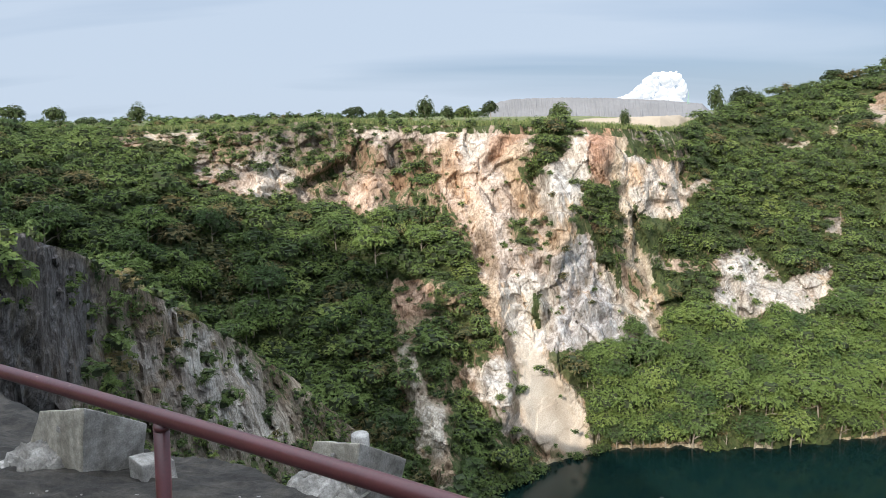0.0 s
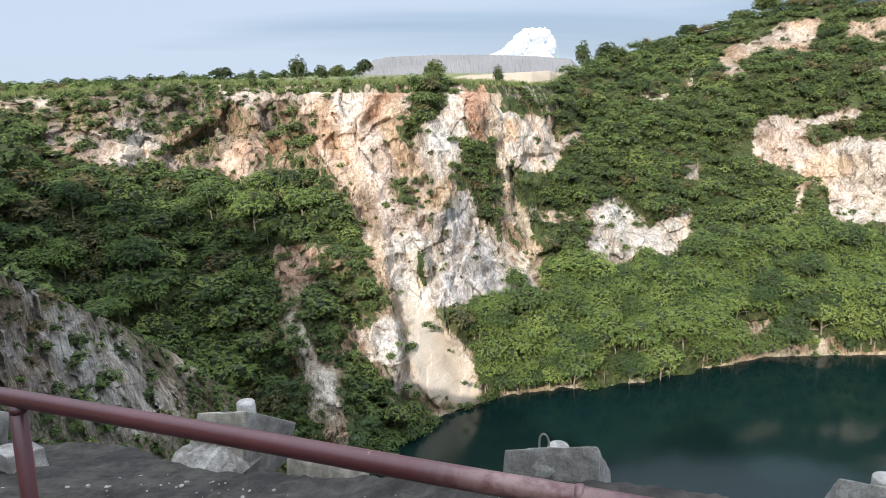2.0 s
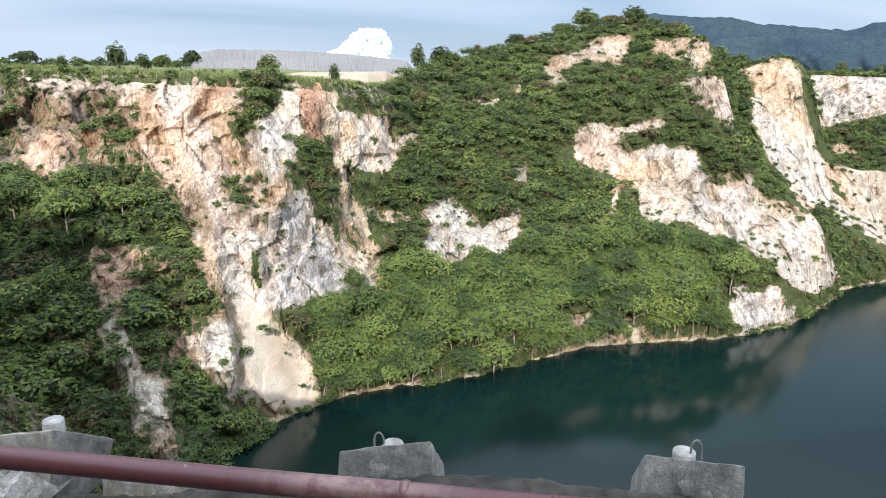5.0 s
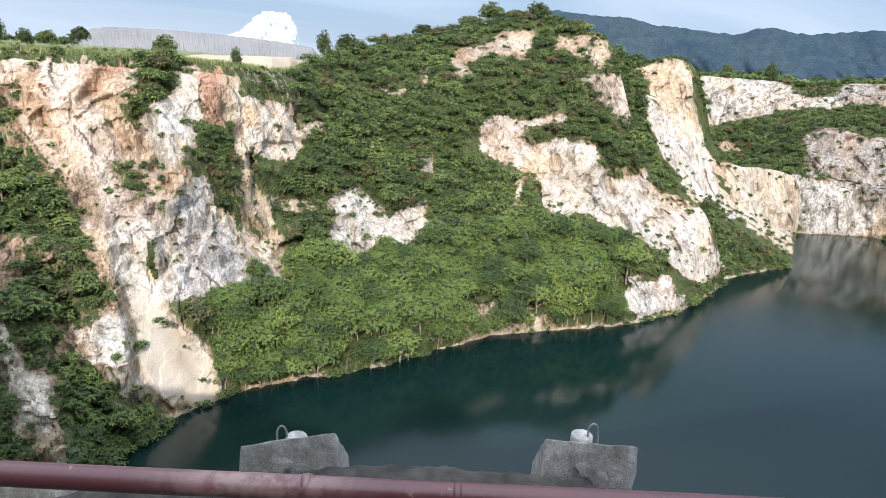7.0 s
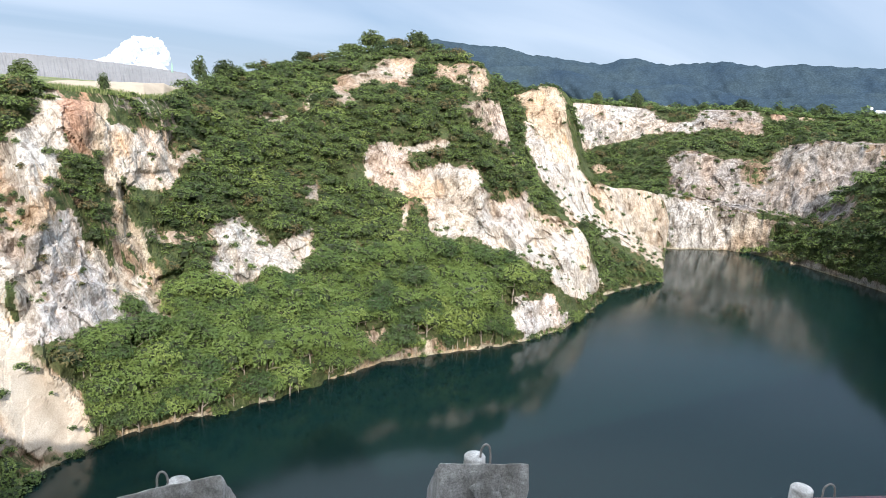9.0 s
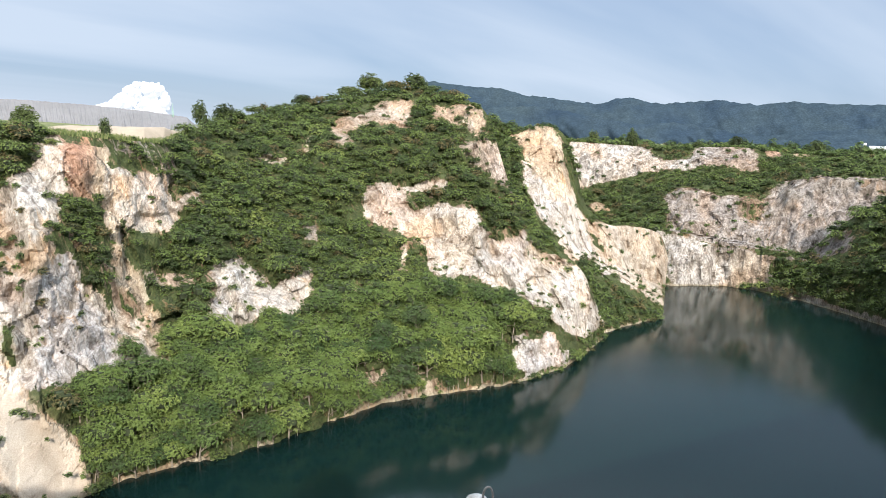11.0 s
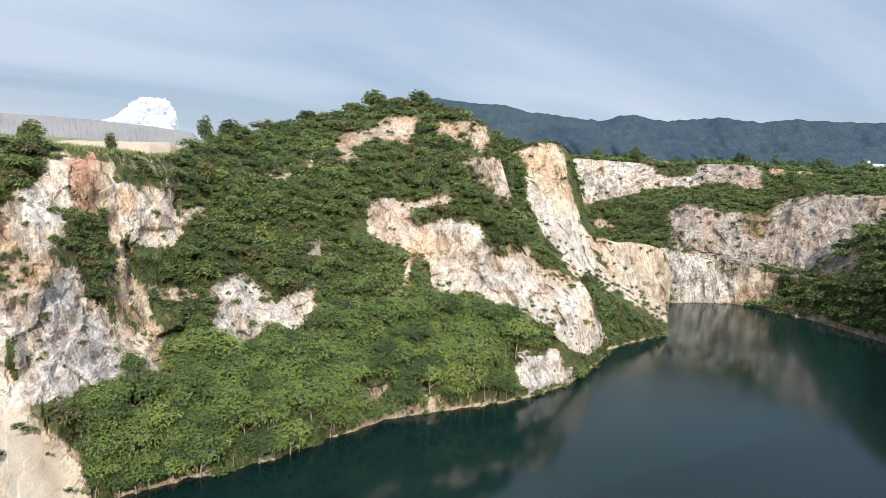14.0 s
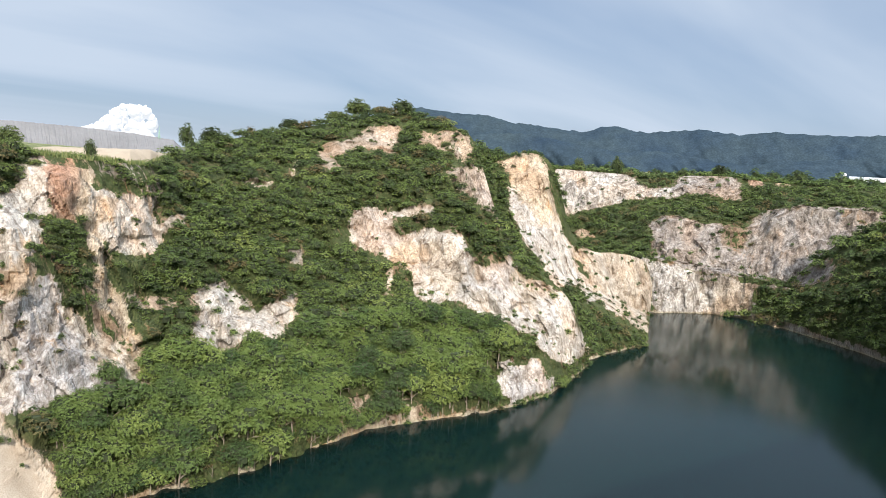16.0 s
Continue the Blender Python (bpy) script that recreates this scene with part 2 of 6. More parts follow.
LEFT_FOOT = [(-100, 14, 24), (-70, 20, 20), (-45, 27, 17), (-33.8, 31, 14.2), (-24.7, 34, 12.2), (-15.6, 42, 7.2), (-8.5, 54, 1.1), (-3.4, 62.1, -1.5), (1.5, 67, -2)]
LEFT_MID = [(-100, 11, 33.5), (-70, 14, 34.5), (-45, 19, 34.5), (-36.8, 24, 32.1), (-30.8, 29, 28.2), (-24.7, 38, 23.7), (-16.6, 47, 16.6), (-8.5, 58, 7.6), (-3.4, 66, 1.5), (1.5, 69, -1)]
LEFT_CREST = [(-100, 9, 40.1), (-70, 12, 40.5), (-45, 16, 40.4), (-36.8, 21, 38.9), (-31.8, 26, 38.6), (-27.8, 34, 36.4), (-22.2, 46, 30.9), (-17, 55, 24.9), (-13.1, 61, 19.4), (-8.5, 66, 11.9), (-3.9, 71, 3.2), (1.5, 71, -0.6)]
LEFT_VALLEY = [(-100, 40, 38.5), (-60, 60, 36.5), (-45, 72, 30), (-35.8, 76, 26.5), (-20.7, 84, 13.3), (-10.6, 80, 3.1), (-3.4, 72.1, -2), (1.5, 73, -2)]
MAIN = Loft([MAIN_FOOT, MAIN_LOW, MAIN_MID, MAIN_HIGH, MAIN_CREST], 1.12, 1, blocky=1.95)
SPUR = Loft([SPUR_FOOT, SPUR_LOW, SPUR_MID, SPUR_CREST], 0.95, 21, (1.0, 1.0, 2.0), 1.0, 1.35)
FAR = Loft([FAR_FOOT, FAR_LEDGE, FAR_BENCH, FAR_WALL, FAR_TERRACE, FAR_CREST], 1.1, 31, (1.0, 1.0, 2.2), 0.9, 1.5)
BANK = Loft([BANK_FOOT, BANK_MID, BANK_CREST], 0.9, 41)
LEFT = Loft([LEFT_FOOT, LEFT_MID, LEFT_CREST, LEFT_VALLEY], 0.7, 51, (1.0, 1.0, 1.7), 0.42, 1.5)

crease(MAIN, 1.1, -2.6, [(6.7, 39.8), (7.0, 34.9), (7.5, 31.1), (8.1, 24.5)])  # cleft by the column
crease(MAIN, 1.4, 1.8, [(2.1, 39.3), (4.1, 39.5), (6.0, 40.1)])  # prow
crease(MAIN, 0.9, -2.0, [(3.4, 34.1), (4.5, 36.5), (6.3, 39.0)])  # undercut
crease(MAIN, 0.9, -2.0, [(7.8, 21.6), (8.4, 16.8), (7.9, 12.8)])  # cleft by the slab
crease(MAIN, 1.2, -0.4, [(13.9, 39.5), (13.5, 32.9), (14.4, 25.8), (16.2, 18.1), (17.7, 11.7)])  # runnel bed
crease(MAIN, 0.5, -0.9, [(9.2, 16.8), (11.0, 18.2), (11.9, 21.6)])  # slab crack
crease(MAIN, 0.5, -0.8, [(10.0, 21.6), (10.5, 17.3), (9.9, 13.5)])  # slab crack
crease(MAIN, 1.8, 1.5, [(8.8, 34.1), (8.4, 29.6), (8.9, 24.5)])  # column
crease(MAIN, 0.8, -1.8, [(5.1, 12.8), (5.8, 10.4), (5.6, 7.6), (6.1, 3.7)])  # gully by the scree
crease(MAIN, 2.0, 2.0, [(-4.4, 13.7), (-2.7, 9.5), (-1.0, 4.8), (0.2, 0.8)])  # rib
crease(MAIN, 2.2, -2.2, [(-0.3, 16.2), (0.9, 11.8), (2.0, 5.5), (3.9, 1.0)])  # gully
crease(MAIN, 1.5, 1.5, [(3.6, 18.3), (4.7, 13.4), (4.9, 8.3)])  # rib
crease(MAIN, 1.0, -0.8, [(-4.0, 39.7), (-3.4, 34.0), (-4.2, 28.5)])  # west cleft
crease(MAIN, 1.0, -0.8, [(-10.3, 38.3), (-9.1, 33.3), (-8.8, 28.6)])  # west cleft
crease(MAIN, 1.2, 1.6, [(-14.3, 35.9), (-15.4, 30.4)])  # west rib
crease(MAIN, 1.2, 1.6, [(-5.9, 37.3), (-6.5, 28.6)])  # west rib
crease(MAIN, 0.8, -1.3, [(0.4, 34.1), (1.8, 28.0), (2.6, 21.7)])  # cleft
crease(MAIN, 0.8, -1.3, [(4.5, 33.4), (6.1, 28.1), (7.3, 23.7)])  # cleft
crease(MAIN, 0.8, -1.4, [(18.6, 32.8), (18.2, 29.6), (18.8, 27.1)])  # shoulder cleft
crease(MAIN, 0.9, -1.4, [(20.9, 20.4), (22.9, 20.4), (24.2, 19.6), (26.0, 17.2), (29.1, 18.2)])  # brow of the patch
crease(MAIN, 1.0, 1.2, [(22.9, 18.9), (23.9, 12.7)])  # patch rib
crease(MAIN, 2.6, 2.4, [(42.9, 46.2), (43.6, 40.6), (45.2, 29.7), (46.4, 21.4)])  # ridge
crease(MAIN, 0.9, -1.4, [(46.4, 18.6), (48.7, 12.7), (51.2, 3.4)])  # spur gully
crease(MAIN, 1.0, -1.4, [(38.9, 26.4), (39.7, 21.5), (39.6, 16.0)])  # spur gully
crease(MAIN, 0.9, -1.5, [(43.1, 23.7), (44.0, 16.9), (45.5, 12.4)])  # spur gully
crease(MAIN, 1.6, 1.6, [(41.4, 26.6), (43.0, 18.8), (46.4, 13.1)])  # spur rib
crease(MAIN, 1.2, -1.6, [(33.4, 31.4), (36.2, 31.1), (38.7, 31.9)])  # brow of the spur face
crease(MAIN, 1.2, -1.6, [(30.6, 45.0), (33.7, 46.1), (36.6, 49.4)])  # brow of the hill cliff
crease(SPUR, 1.6, -1.8, [(49.0, 41.0), (49.6, 32.5), (50.5, 22.7)])  # behind the ridge
crease(SPUR, 1.5, -1.8, [(53.2, 20.2), (54.8, 11.9), (56.7, 4.2)])  # flank gully
crease(SPUR, 1.5, -1.8, [(56.3, 18.5), (57.8, 7.2)])  # flank gully
crease(FAR, 1.5, -2.0, [(61.0, 10.9), (61.9, -0.5)])  # far cleft

# ---- bare ground and rock, by bearing and height on each face ----
TONES = {"beige": (0.55, 0.49, 0.41), "grey": (0.37, 0.345, 0.315), "orange": (0.555, 0.455, 0.365), "white": (0.61, 0.58, 0.535),
         "rust": (0.46, 0.31, 0.22), "sand": (0.57, 0.485, 0.375), "slate": (0.52, 0.50, 0.485), "scree": (0.47, 0.42, 0.355),
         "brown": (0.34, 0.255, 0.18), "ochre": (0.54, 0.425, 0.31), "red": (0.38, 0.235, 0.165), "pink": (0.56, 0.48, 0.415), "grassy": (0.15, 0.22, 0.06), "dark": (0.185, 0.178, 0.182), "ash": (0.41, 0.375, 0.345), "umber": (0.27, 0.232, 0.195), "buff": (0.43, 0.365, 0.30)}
MARKS = {}


def patch(face, tone, cover, ring):
    MARKS.setdefault(id(face), []).append((tone, cover, np.array(ring, float)))


def inside(ring, x, y):
    hit = np.zeros(len(x), bool)
    n = len(ring)
    for k in range(n):
        (x0, y0), (x1, y1) = ring[k], ring[(k + 1) % n]
        if y0 != y1:
            hit ^= ((y0 > y) != (y1 > y)) & (x < (x1 - x0) * (y - y0) / (y1 - y0) + x0)
    return hit


def read_marks(face, b, z, ragged=1.0, default=(0.36, 0.28, 0.19), cover=1.0):
    """Rock tone, share of plant cover and bareness at points of a face."""
    p = np.stack([b * 1.7, z, np.zeros(len(b))], -1)
    bb = b + ragged * (0.36 * fractal(p, 3.0, 5, 71) + 0.12 * grain(p, 0.5, 74))
    zz = z + ragged * (0.85 * fractal(p, 3.0, 5, 83) + 0.3 * grain(p, 0.5, 86))
    rgb = np.tile(np.array(default), (len(b), 1))
    cov = np.full(len(b), float(cover))
    for tone, c, ring in MARKS.get(id(face), []):
        m = inside(ring, bb, zz)
        rgb[m], cov[m] = TONES[tone], c
    return rgb, cov


def share(face, b, z, cover=1.0):
    """Plant cover, thinning out over a metre or two at the edge of bare rock."""
    total = 0
    for k, (db, dz) in enumerate(((0, 0), (0.8, 0.6), (-0.8, -0.5), (0.2, 1.9), (-0.2, -1.9))):
        total = total + (0.32 if k == 0 else 0.17) * read_marks(face, b + db, z + dz, cover=cover)[1]
    return total


patch(MAIN, "umber", 0.48, [(-25.2, 39.8), (-23.9, 40.9), (-18.7, 41.2), (-12.9, 41.0), (-8.9, 41.3), (-4.0, 41.2), (0.0, 40.1), (-0.0, 34.0), (-0.7, 31.7), (-2.4, 28.2), (-3.3, 27.5), (-4.7, 28.2), (-7.0, 28.0), (-9.2, 28.8), (-11.5, 29.3), (-13.2, 30.1), (-14.5, 29.6), (-16.2, 30.4), (-17.9, 30.9), (-19.5, 31.8), (-19.6, 34.5), (-19.3, 36.5), (-20.8, 38.7), (-22.9, 37.2), (-23.8, 36.9), (-25.2, 37.2)])  # west cliff
patch(MAIN, "brown", 0.62, [(-4.6, 34.0), (-0.0, 34.0), (0.4, 28.0), (2.2, 23.0), (1.7, 21.0), (-1.5, 26.4), (-4.3, 27.8)])  # foot of the west cliff
patch(MAIN, "beige", 0.05, [(-24.2, 40.8), (-18.7, 41.2), (-18.2, 39.6), (-19.5, 37.8), (-20.8, 39.2), (-22.7, 38.6), (-23.0, 36.9), (-24.0, 36.9)])  # rim band
patch(MAIN, "ash", 0.14, [(-19.6, 34.5), (-17.3, 34.5), (-15.6, 35.1), (-13.9, 36.5), (-13.0, 35.2), (-12.7, 33.2), (-14.5, 30.6), (-15.8, 30.0), (-17.5, 31.2), (-19.4, 31.8)])  # ash face
patch(MAIN, "white", 0.03, [(-15.8, 31.1), (-14.5, 33.9), (-13.5, 36.3), (-12.8, 34.2), (-13.1, 32.2), (-14.1, 30.6), (-15.2, 29.9)])  # white streaks
patch(MAIN, "grey", 0.12, [(-13.0, 35.2), (-11.8, 33.7), (-10.9, 30.2), (-11.6, 29.0), (-12.5, 30.5), (-12.9, 32.2)])
patch(MAIN, "pink", 0.10, [(-8.4, 30.3), (-6.9, 32.6), (-5.3, 32.6), (-4.9, 30.8), (-6.2, 28.3), (-7.7, 28.3)])
patch(MAIN, "pink", 0.25, [(-9.4, 41.9), (-7.6, 41.7), (-6.7, 40.6), (-4.0, 41.2), (-0.3, 40.4), (-0.5, 38.1), (-2.2, 38.4), (-4.0, 39.0), (-4.5, 37.1), (-6.7, 39.1)])  # pale rim
patch(MAIN, "pink", 0.08, [(-7.1, 36.9), (-5.6, 37.9), (-4.2, 36.0), (-4.6, 34.2), (-5.7, 34.7)])
patch(MAIN, "pink", 0.12, [(-2.1, 40.5), (0.5, 40.1), (0.4, 33.9), (-0.7, 33.9), (-1.6, 37.3)])
patch(MAIN, "brown", 0.80, [(-23.2, 38.2), (-21.2, 38.9), (-19.5, 36.5), (-19.8, 33.6), (-22.6, 34.8)])  # bush on the ledge
patch(MAIN, "brown", 0.60, [(-19.0, 39.7), (-15.9, 40.0), (-15.0, 37.6), (-16.0, 34.9), (-18.5, 35.1)])
patch(MAIN, "brown", 0.62, [(-12.5, 35.0), (-10.4, 36.8), (-8.5, 35.7), (-8.2, 31.7), (-10.5, 30.4), (-11.9, 32.4)])
patch(MAIN, "brown", 0.55, [(-8.5, 39.3), (-6.7, 38.8), (-4.5, 34.0), (-6.9, 33.1), (-8.6, 34.7)])
patch(MAIN, "brown", 0.60, [(-3.2, 38.3), (-2.0, 38.4), (-1.0, 34.8), (-2.1, 33.6), (-3.1, 34.8)])
patch(MAIN, "pink", 0.04, [(-0.2, 40.1), (0.5, 41.0), (6.3, 40.8), (6.8, 38.1), (7.0, 34.1), (7.7, 30.3), (8.0, 25.2), (8.4, 23.8), (8.0, 21.6), (8.9, 15.5), (7.6, 11.7), (5.2, 13.2), (4.0, 15.9), (3.6, 18.3), (2.6, 19.7), (2.0, 23.7), (0.9, 26.5), (0.0, 28.7), (-0.7, 31.7), (-0.3, 35.6)])  # orange cliff
patch(MAIN, "orange", 0.05, [(-0.5, 39.3), (0.7, 37.6), (1.1, 34.1), (2.7, 31.0), (3.7, 26.6), (4.1, 23.7), (2.7, 24.4), (1.3, 26.6), (0.2, 30.2), (-0.7, 34.0)])
patch(MAIN, "white", 0.00, [(1.2, 41.0), (3.3, 40.9), (2.8, 37.3), (2.3, 34.7), (1.6, 34.3), (1.0, 36.1)])  # pale scar
patch(MAIN, "rust", 0.00, [(3.3, 37.9), (5.0, 38.9), (6.1, 40.8), (6.3, 38.9), (5.1, 36.6), (4.2, 35.5), (3.4, 34.0)])  # undercut
patch(MAIN, "ochre", 0.03, [(4.1, 35.4), (6.2, 38.1), (6.7, 34.9), (7.3, 31.1), (7.8, 26.5), (7.0, 26.5), (5.9, 28.8), (5.0, 31.7), (4.3, 33.2)])  # ochre face
patch(MAIN, "ochre", 0.10, [(-0.0, 34.0), (0.9, 34.4), (1.4, 31.7), (0.9, 30.0), (0.2, 31.1)])
patch(MAIN, "brown", 0.12, [(2.1, 25.5), (3.5, 24.6), (4.1, 21.6), (3.2, 19.5), (2.3, 22.2)])  # brown stain
patch(MAIN, "buff", 0.40, [(4.3, 27.2), (5.7, 27.8), (7.4, 26.9), (7.6, 24.3), (6.0, 22.2), (5.0, 24.3)])  # cliff grass
patch(MAIN, "brown", 0.85, [(4.6, 26.8), (6.1, 26.9), (6.6, 24.8), (5.2, 24.3)])
patch(MAIN, "white", 0.02, [(3.7, 19.5), (6.9, 21.1), (7.6, 18.2), (7.2, 15.0), (7.7, 11.9), (5.2, 13.1), (4.3, 15.8)])  # white chute
patch(MAIN, "ochre", 0.10, [(2.3, 20.0), (4.1, 19.7), (4.6, 15.8), (5.0, 13.1), (4.1, 13.4), (3.1, 17.2)])  # ochre foot
patch(MAIN, "brown", 1.00, [(6.5, 40.8), (8.8, 40.6), (10.4, 40.4), (9.6, 37.0), (8.8, 34.7), (7.3, 34.1), (6.7, 36.5)])  # rim bush
patch(MAIN, "brown", 0.95, [(5.7, 34.3), (7.3, 34.3), (7.3, 32.1), (6.1, 32.1)])
patch(MAIN, "white", 0.05, [(7.0, 32.5), (7.8, 34.0), (9.0, 34.7), (9.5, 37.0), (9.9, 39.5), (11.7, 40.3), (11.5, 36.2), (11.4, 33.1), (10.5, 31.6), (10.7, 28.0), (9.6, 25.9), (9.6, 23.6), (7.8, 23.6), (8.0, 26.6), (7.5, 30.3)])  # white column
patch(MAIN, "rust", 0.02, [(10.9, 40.4), (13.4, 40.1), (13.6, 36.9), (13.5, 33.6), (12.9, 30.5), (11.9, 31.4), (11.4, 34.5), (11.0, 37.9)])  # rust face
patch(MAIN, "red", 0.00, [(11.3, 39.6), (12.6, 40.2), (12.5, 36.2), (12.2, 33.7), (11.6, 34.7), (11.2, 37.2)])  # red stain
patch(MAIN, "ochre", 0.08, [(7.9, 26.4), (10.1, 26.8), (10.5, 25.1), (9.2, 23.3), (7.9, 23.6)])  # column foot
patch(MAIN, "brown", 0.95, [(10.8, 27.1), (11.3, 30.7), (12.4, 31.7), (13.6, 30.6), (14.0, 27.4), (13.6, 25.9), (12.2, 26.0)])  # rust bush
patch(MAIN, "brown", 0.66, [(10.8, 27.1), (13.5, 26.0), (14.6, 22.8), (15.5, 19.7), (16.0, 16.7), (16.5, 13.8), (15.5, 14.2), (14.0, 18.7), (12.2, 23.3)])
patch(MAIN, "white", 0.05, [(14.4, 36.2), (16.0, 34.1), (17.4, 34.5), (18.2, 33.1), (18.8, 30.3), (20.7, 30.0), (20.5, 28.6), (19.0, 28.5), (18.1, 26.3), (16.5, 26.3), (15.2, 27.7), (14.3, 30.3), (14.1, 32.9)])  # white shoulder
patch(MAIN, "grey", 0.62, [(14.4, 40.0), (18.0, 38.8), (18.9, 36.3), (19.4, 32.4), (18.3, 32.7), (17.4, 35.4), (15.9, 36.5), (14.6, 37.6)])  # shoulder top
patch(MAIN, "ochre", 0.03, [(14.4, 34.4), (16.1, 33.5), (15.7, 30.9), (14.3, 31.1)])
patch(MAIN, "grassy", 0.30, [(15.4, 26.9), (17.5, 26.0), (17.6, 22.8), (16.7, 21.5), (17.7, 17.7), (19.9, 12.5), (19.2, 10.0), (17.9, 12.9), (16.7, 18.0), (16.0, 21.7), (15.2, 24.1)])  # grass strip
patch(MAIN, "sand", 0.02, [(13.3, 40.2), (14.4, 40.0), (14.5, 36.0), (14.0, 32.1), (14.5, 28.9), (14.9, 25.7), (15.7, 21.8), (16.4, 18.7), (17.1, 15.1), (18.3, 11.6), (18.1, 10.1), (16.9, 11.1), (16.6, 14.6), (15.6, 18.2), (14.7, 21.3), (14.2, 25.1), (13.7, 29.0), (13.2, 33.0), (13.6, 36.1)])  # runnel
patch(MAIN, "brown", 0.80, [(18.2, 21.9), (20.7, 21.1), (21.3, 19.1), (21.1, 15.6), (19.9, 17.2), (19.0, 19.5)])  # brown scrub
patch(MAIN, "pink", 0.25, [(16.1, 21.3), (17.9, 21.0), (19.4, 20.0), (20.1, 17.9), (19.0, 18.5), (16.7, 19.6)])
patch(MAIN, "slate", 0.02, [(8.1, 22.5), (9.6, 24.1), (11.4, 24.4), (12.1, 21.9), (12.4, 19.0), (13.8, 15.9), (16.1, 13.2), (14.3, 11.4), (12.0, 11.8), (7.7, 12.6), (8.2, 15.5), (8.9, 18.2), (8.4, 20.9)])  # grey slab
patch(MAIN, "white", 0.15, [(7.6, 20.8), (8.3, 21.2), (8.6, 18.2), (8.2, 13.5), (7.3, 12.9), (7.6, 15.6)])
patch(MAIN, "grassy", 0.45, [(6.9, 18.2), (7.5, 17.5), (7.3, 14.3), (6.7, 15.3)])  # slab grass
patch(MAIN, "beige", 0.22, [(12.2, 21.2), (14.2, 18.8), (16.0, 15.4), (17.4, 11.0), (15.6, 12.0), (13.8, 15.9), (12.6, 18.1)])  # slab east
patch(MAIN, "white", 0.03, [(20.9, 20.6), (22.8, 20.7), (24.1, 19.9), (24.9, 18.0), (26.1, 16.7), (27.1, 17.9), (29.2, 18.1), (29.4, 16.2), (28.1, 15.1), (28.9, 13.5), (26.6, 13.3), (25.4, 13.4), (24.5, 12.5), (23.7, 11.8), (22.7, 12.6), (21.3, 14.4), (21.5, 16.9)])  # hill patch
patch(MAIN, "brown", 1.00, [(26.1, 18.8), (28.9, 19.8), (29.2, 18.1), (26.5, 17.1)])
patch(MAIN, "beige", 0.35, [(22.6, 16.1), (23.6, 15.7), (23.5, 14.0), (22.7, 14.4)])
patch(MAIN, "brown", 0.50, [(-4.4, 19.7), (-1.6, 19.5), (2.6, 18.5), (4.1, 15.9), (5.2, 12.2), (5.7, 8.1), (6.1, 4.1), (4.9, 6.6), (3.5, 8.0), (0.1, 9.7), (-0.4, 5.8), (0.5, 0.8), (-1.1, 0.6), (-2.9, 4.5), (-4.8, 8.7), (-5.1, 13.5)])  # brown ribs
patch(MAIN, "rust", 0.25, [(-4.5, 19.4), (-1.1, 19.2), (-1.1, 16.0), (-3.6, 15.3), (-4.9, 15.2)])  # red rib
patch(MAIN, "brown", 0.85, [(0.2, 16.2), (2.2, 18.4), (3.2, 16.0), (4.0, 12.4), (3.0, 10.9), (1.1, 11.8)])  # rib bush
patch(MAIN, "brown", 0.90, [(-2.9, 13.7), (-0.3, 15.1), (0.1, 11.3), (-0.4, 9.3), (-2.2, 9.6)])
patch(MAIN, "white", 0.08, [(1.2, 11.3), (4.9, 11.2), (5.5, 8.7), (5.0, 7.1), (2.5, 8.3)])  # white rib
patch(MAIN, "beige", 0.05, [(-4.5, 13.2), (-3.2, 13.3), (-2.4, 11.1), (-2.2, 8.6), (-0.8, 7.7), (-0.6, 4.3), (-1.5, 3.7), (-3.2, 5.0), (-2.9, 7.5), (-4.1, 9.4)])  # beige rib
patch(MAIN, "beige", 0.05, [(-1.0, 2.1), (0.5, 1.7), (0.8, 0.2), (-0.9, 0.1)])
patch(MAIN, "brown", 0.85, [(-0.2, 8.8), (3.5, 7.7), (6.4, 3.0), (10.0, 1.3), (10.0, -0.3), (7.9, -2.1), (0.9, 0.6), (-0.0, 4.0)])  # foot bush
patch(MAIN, "ash", 0.30, [(3.5, 7.5), (5.2, 6.5), (6.6, 3.0), (5.7, 2.8), (4.0, 4.9)])
patch(MAIN, "scree", 0.00, [(5.1, 14.1), (7.4, 12.0), (8.4, 9.9), (9.8, 7.1), (11.7, 2.4), (12.3, -0.3), (10.3, -0.1), (8.6, 1.3), (6.4, 3.5), (5.7, 6.5), (5.6, 8.2), (6.1, 9.7), (5.1, 12.2)])  # scree
patch(MAIN, "beige", 0.28, [(7.6, 13.2), (9.0, 10.5), (10.3, 7.0), (11.7, 3.6), (12.5, -0.2), (12.0, -0.0), (11.2, 3.2), (9.7, 7.2), (8.0, 10.6)])  # scree edge
patch(MAIN, "grassy", 0.30, [(19.2, 39.2), (21.3, 38.3), (23.4, 37.8), (24.2, 36.3), (27.7, 36.6), (26.9, 34.7), (24.2, 35.0), (22.6, 35.9), (20.5, 36.9)])  # meadow
patch(MAIN, "beige", 0.20, [(24.6, 36.8), (26.9, 36.5), (26.5, 34.6), (25.1, 35.5)])
patch(MAIN, "beige", 0.03, [(28.4, 40.7), (29.0, 40.7), (28.8, 37.3), (28.3, 36.8)])
patch(MAIN, "grassy", 0.40, [(30.4, 29.2), (32.2, 27.7), (34.0, 26.5), (32.2, 24.9), (30.4, 26.4)])
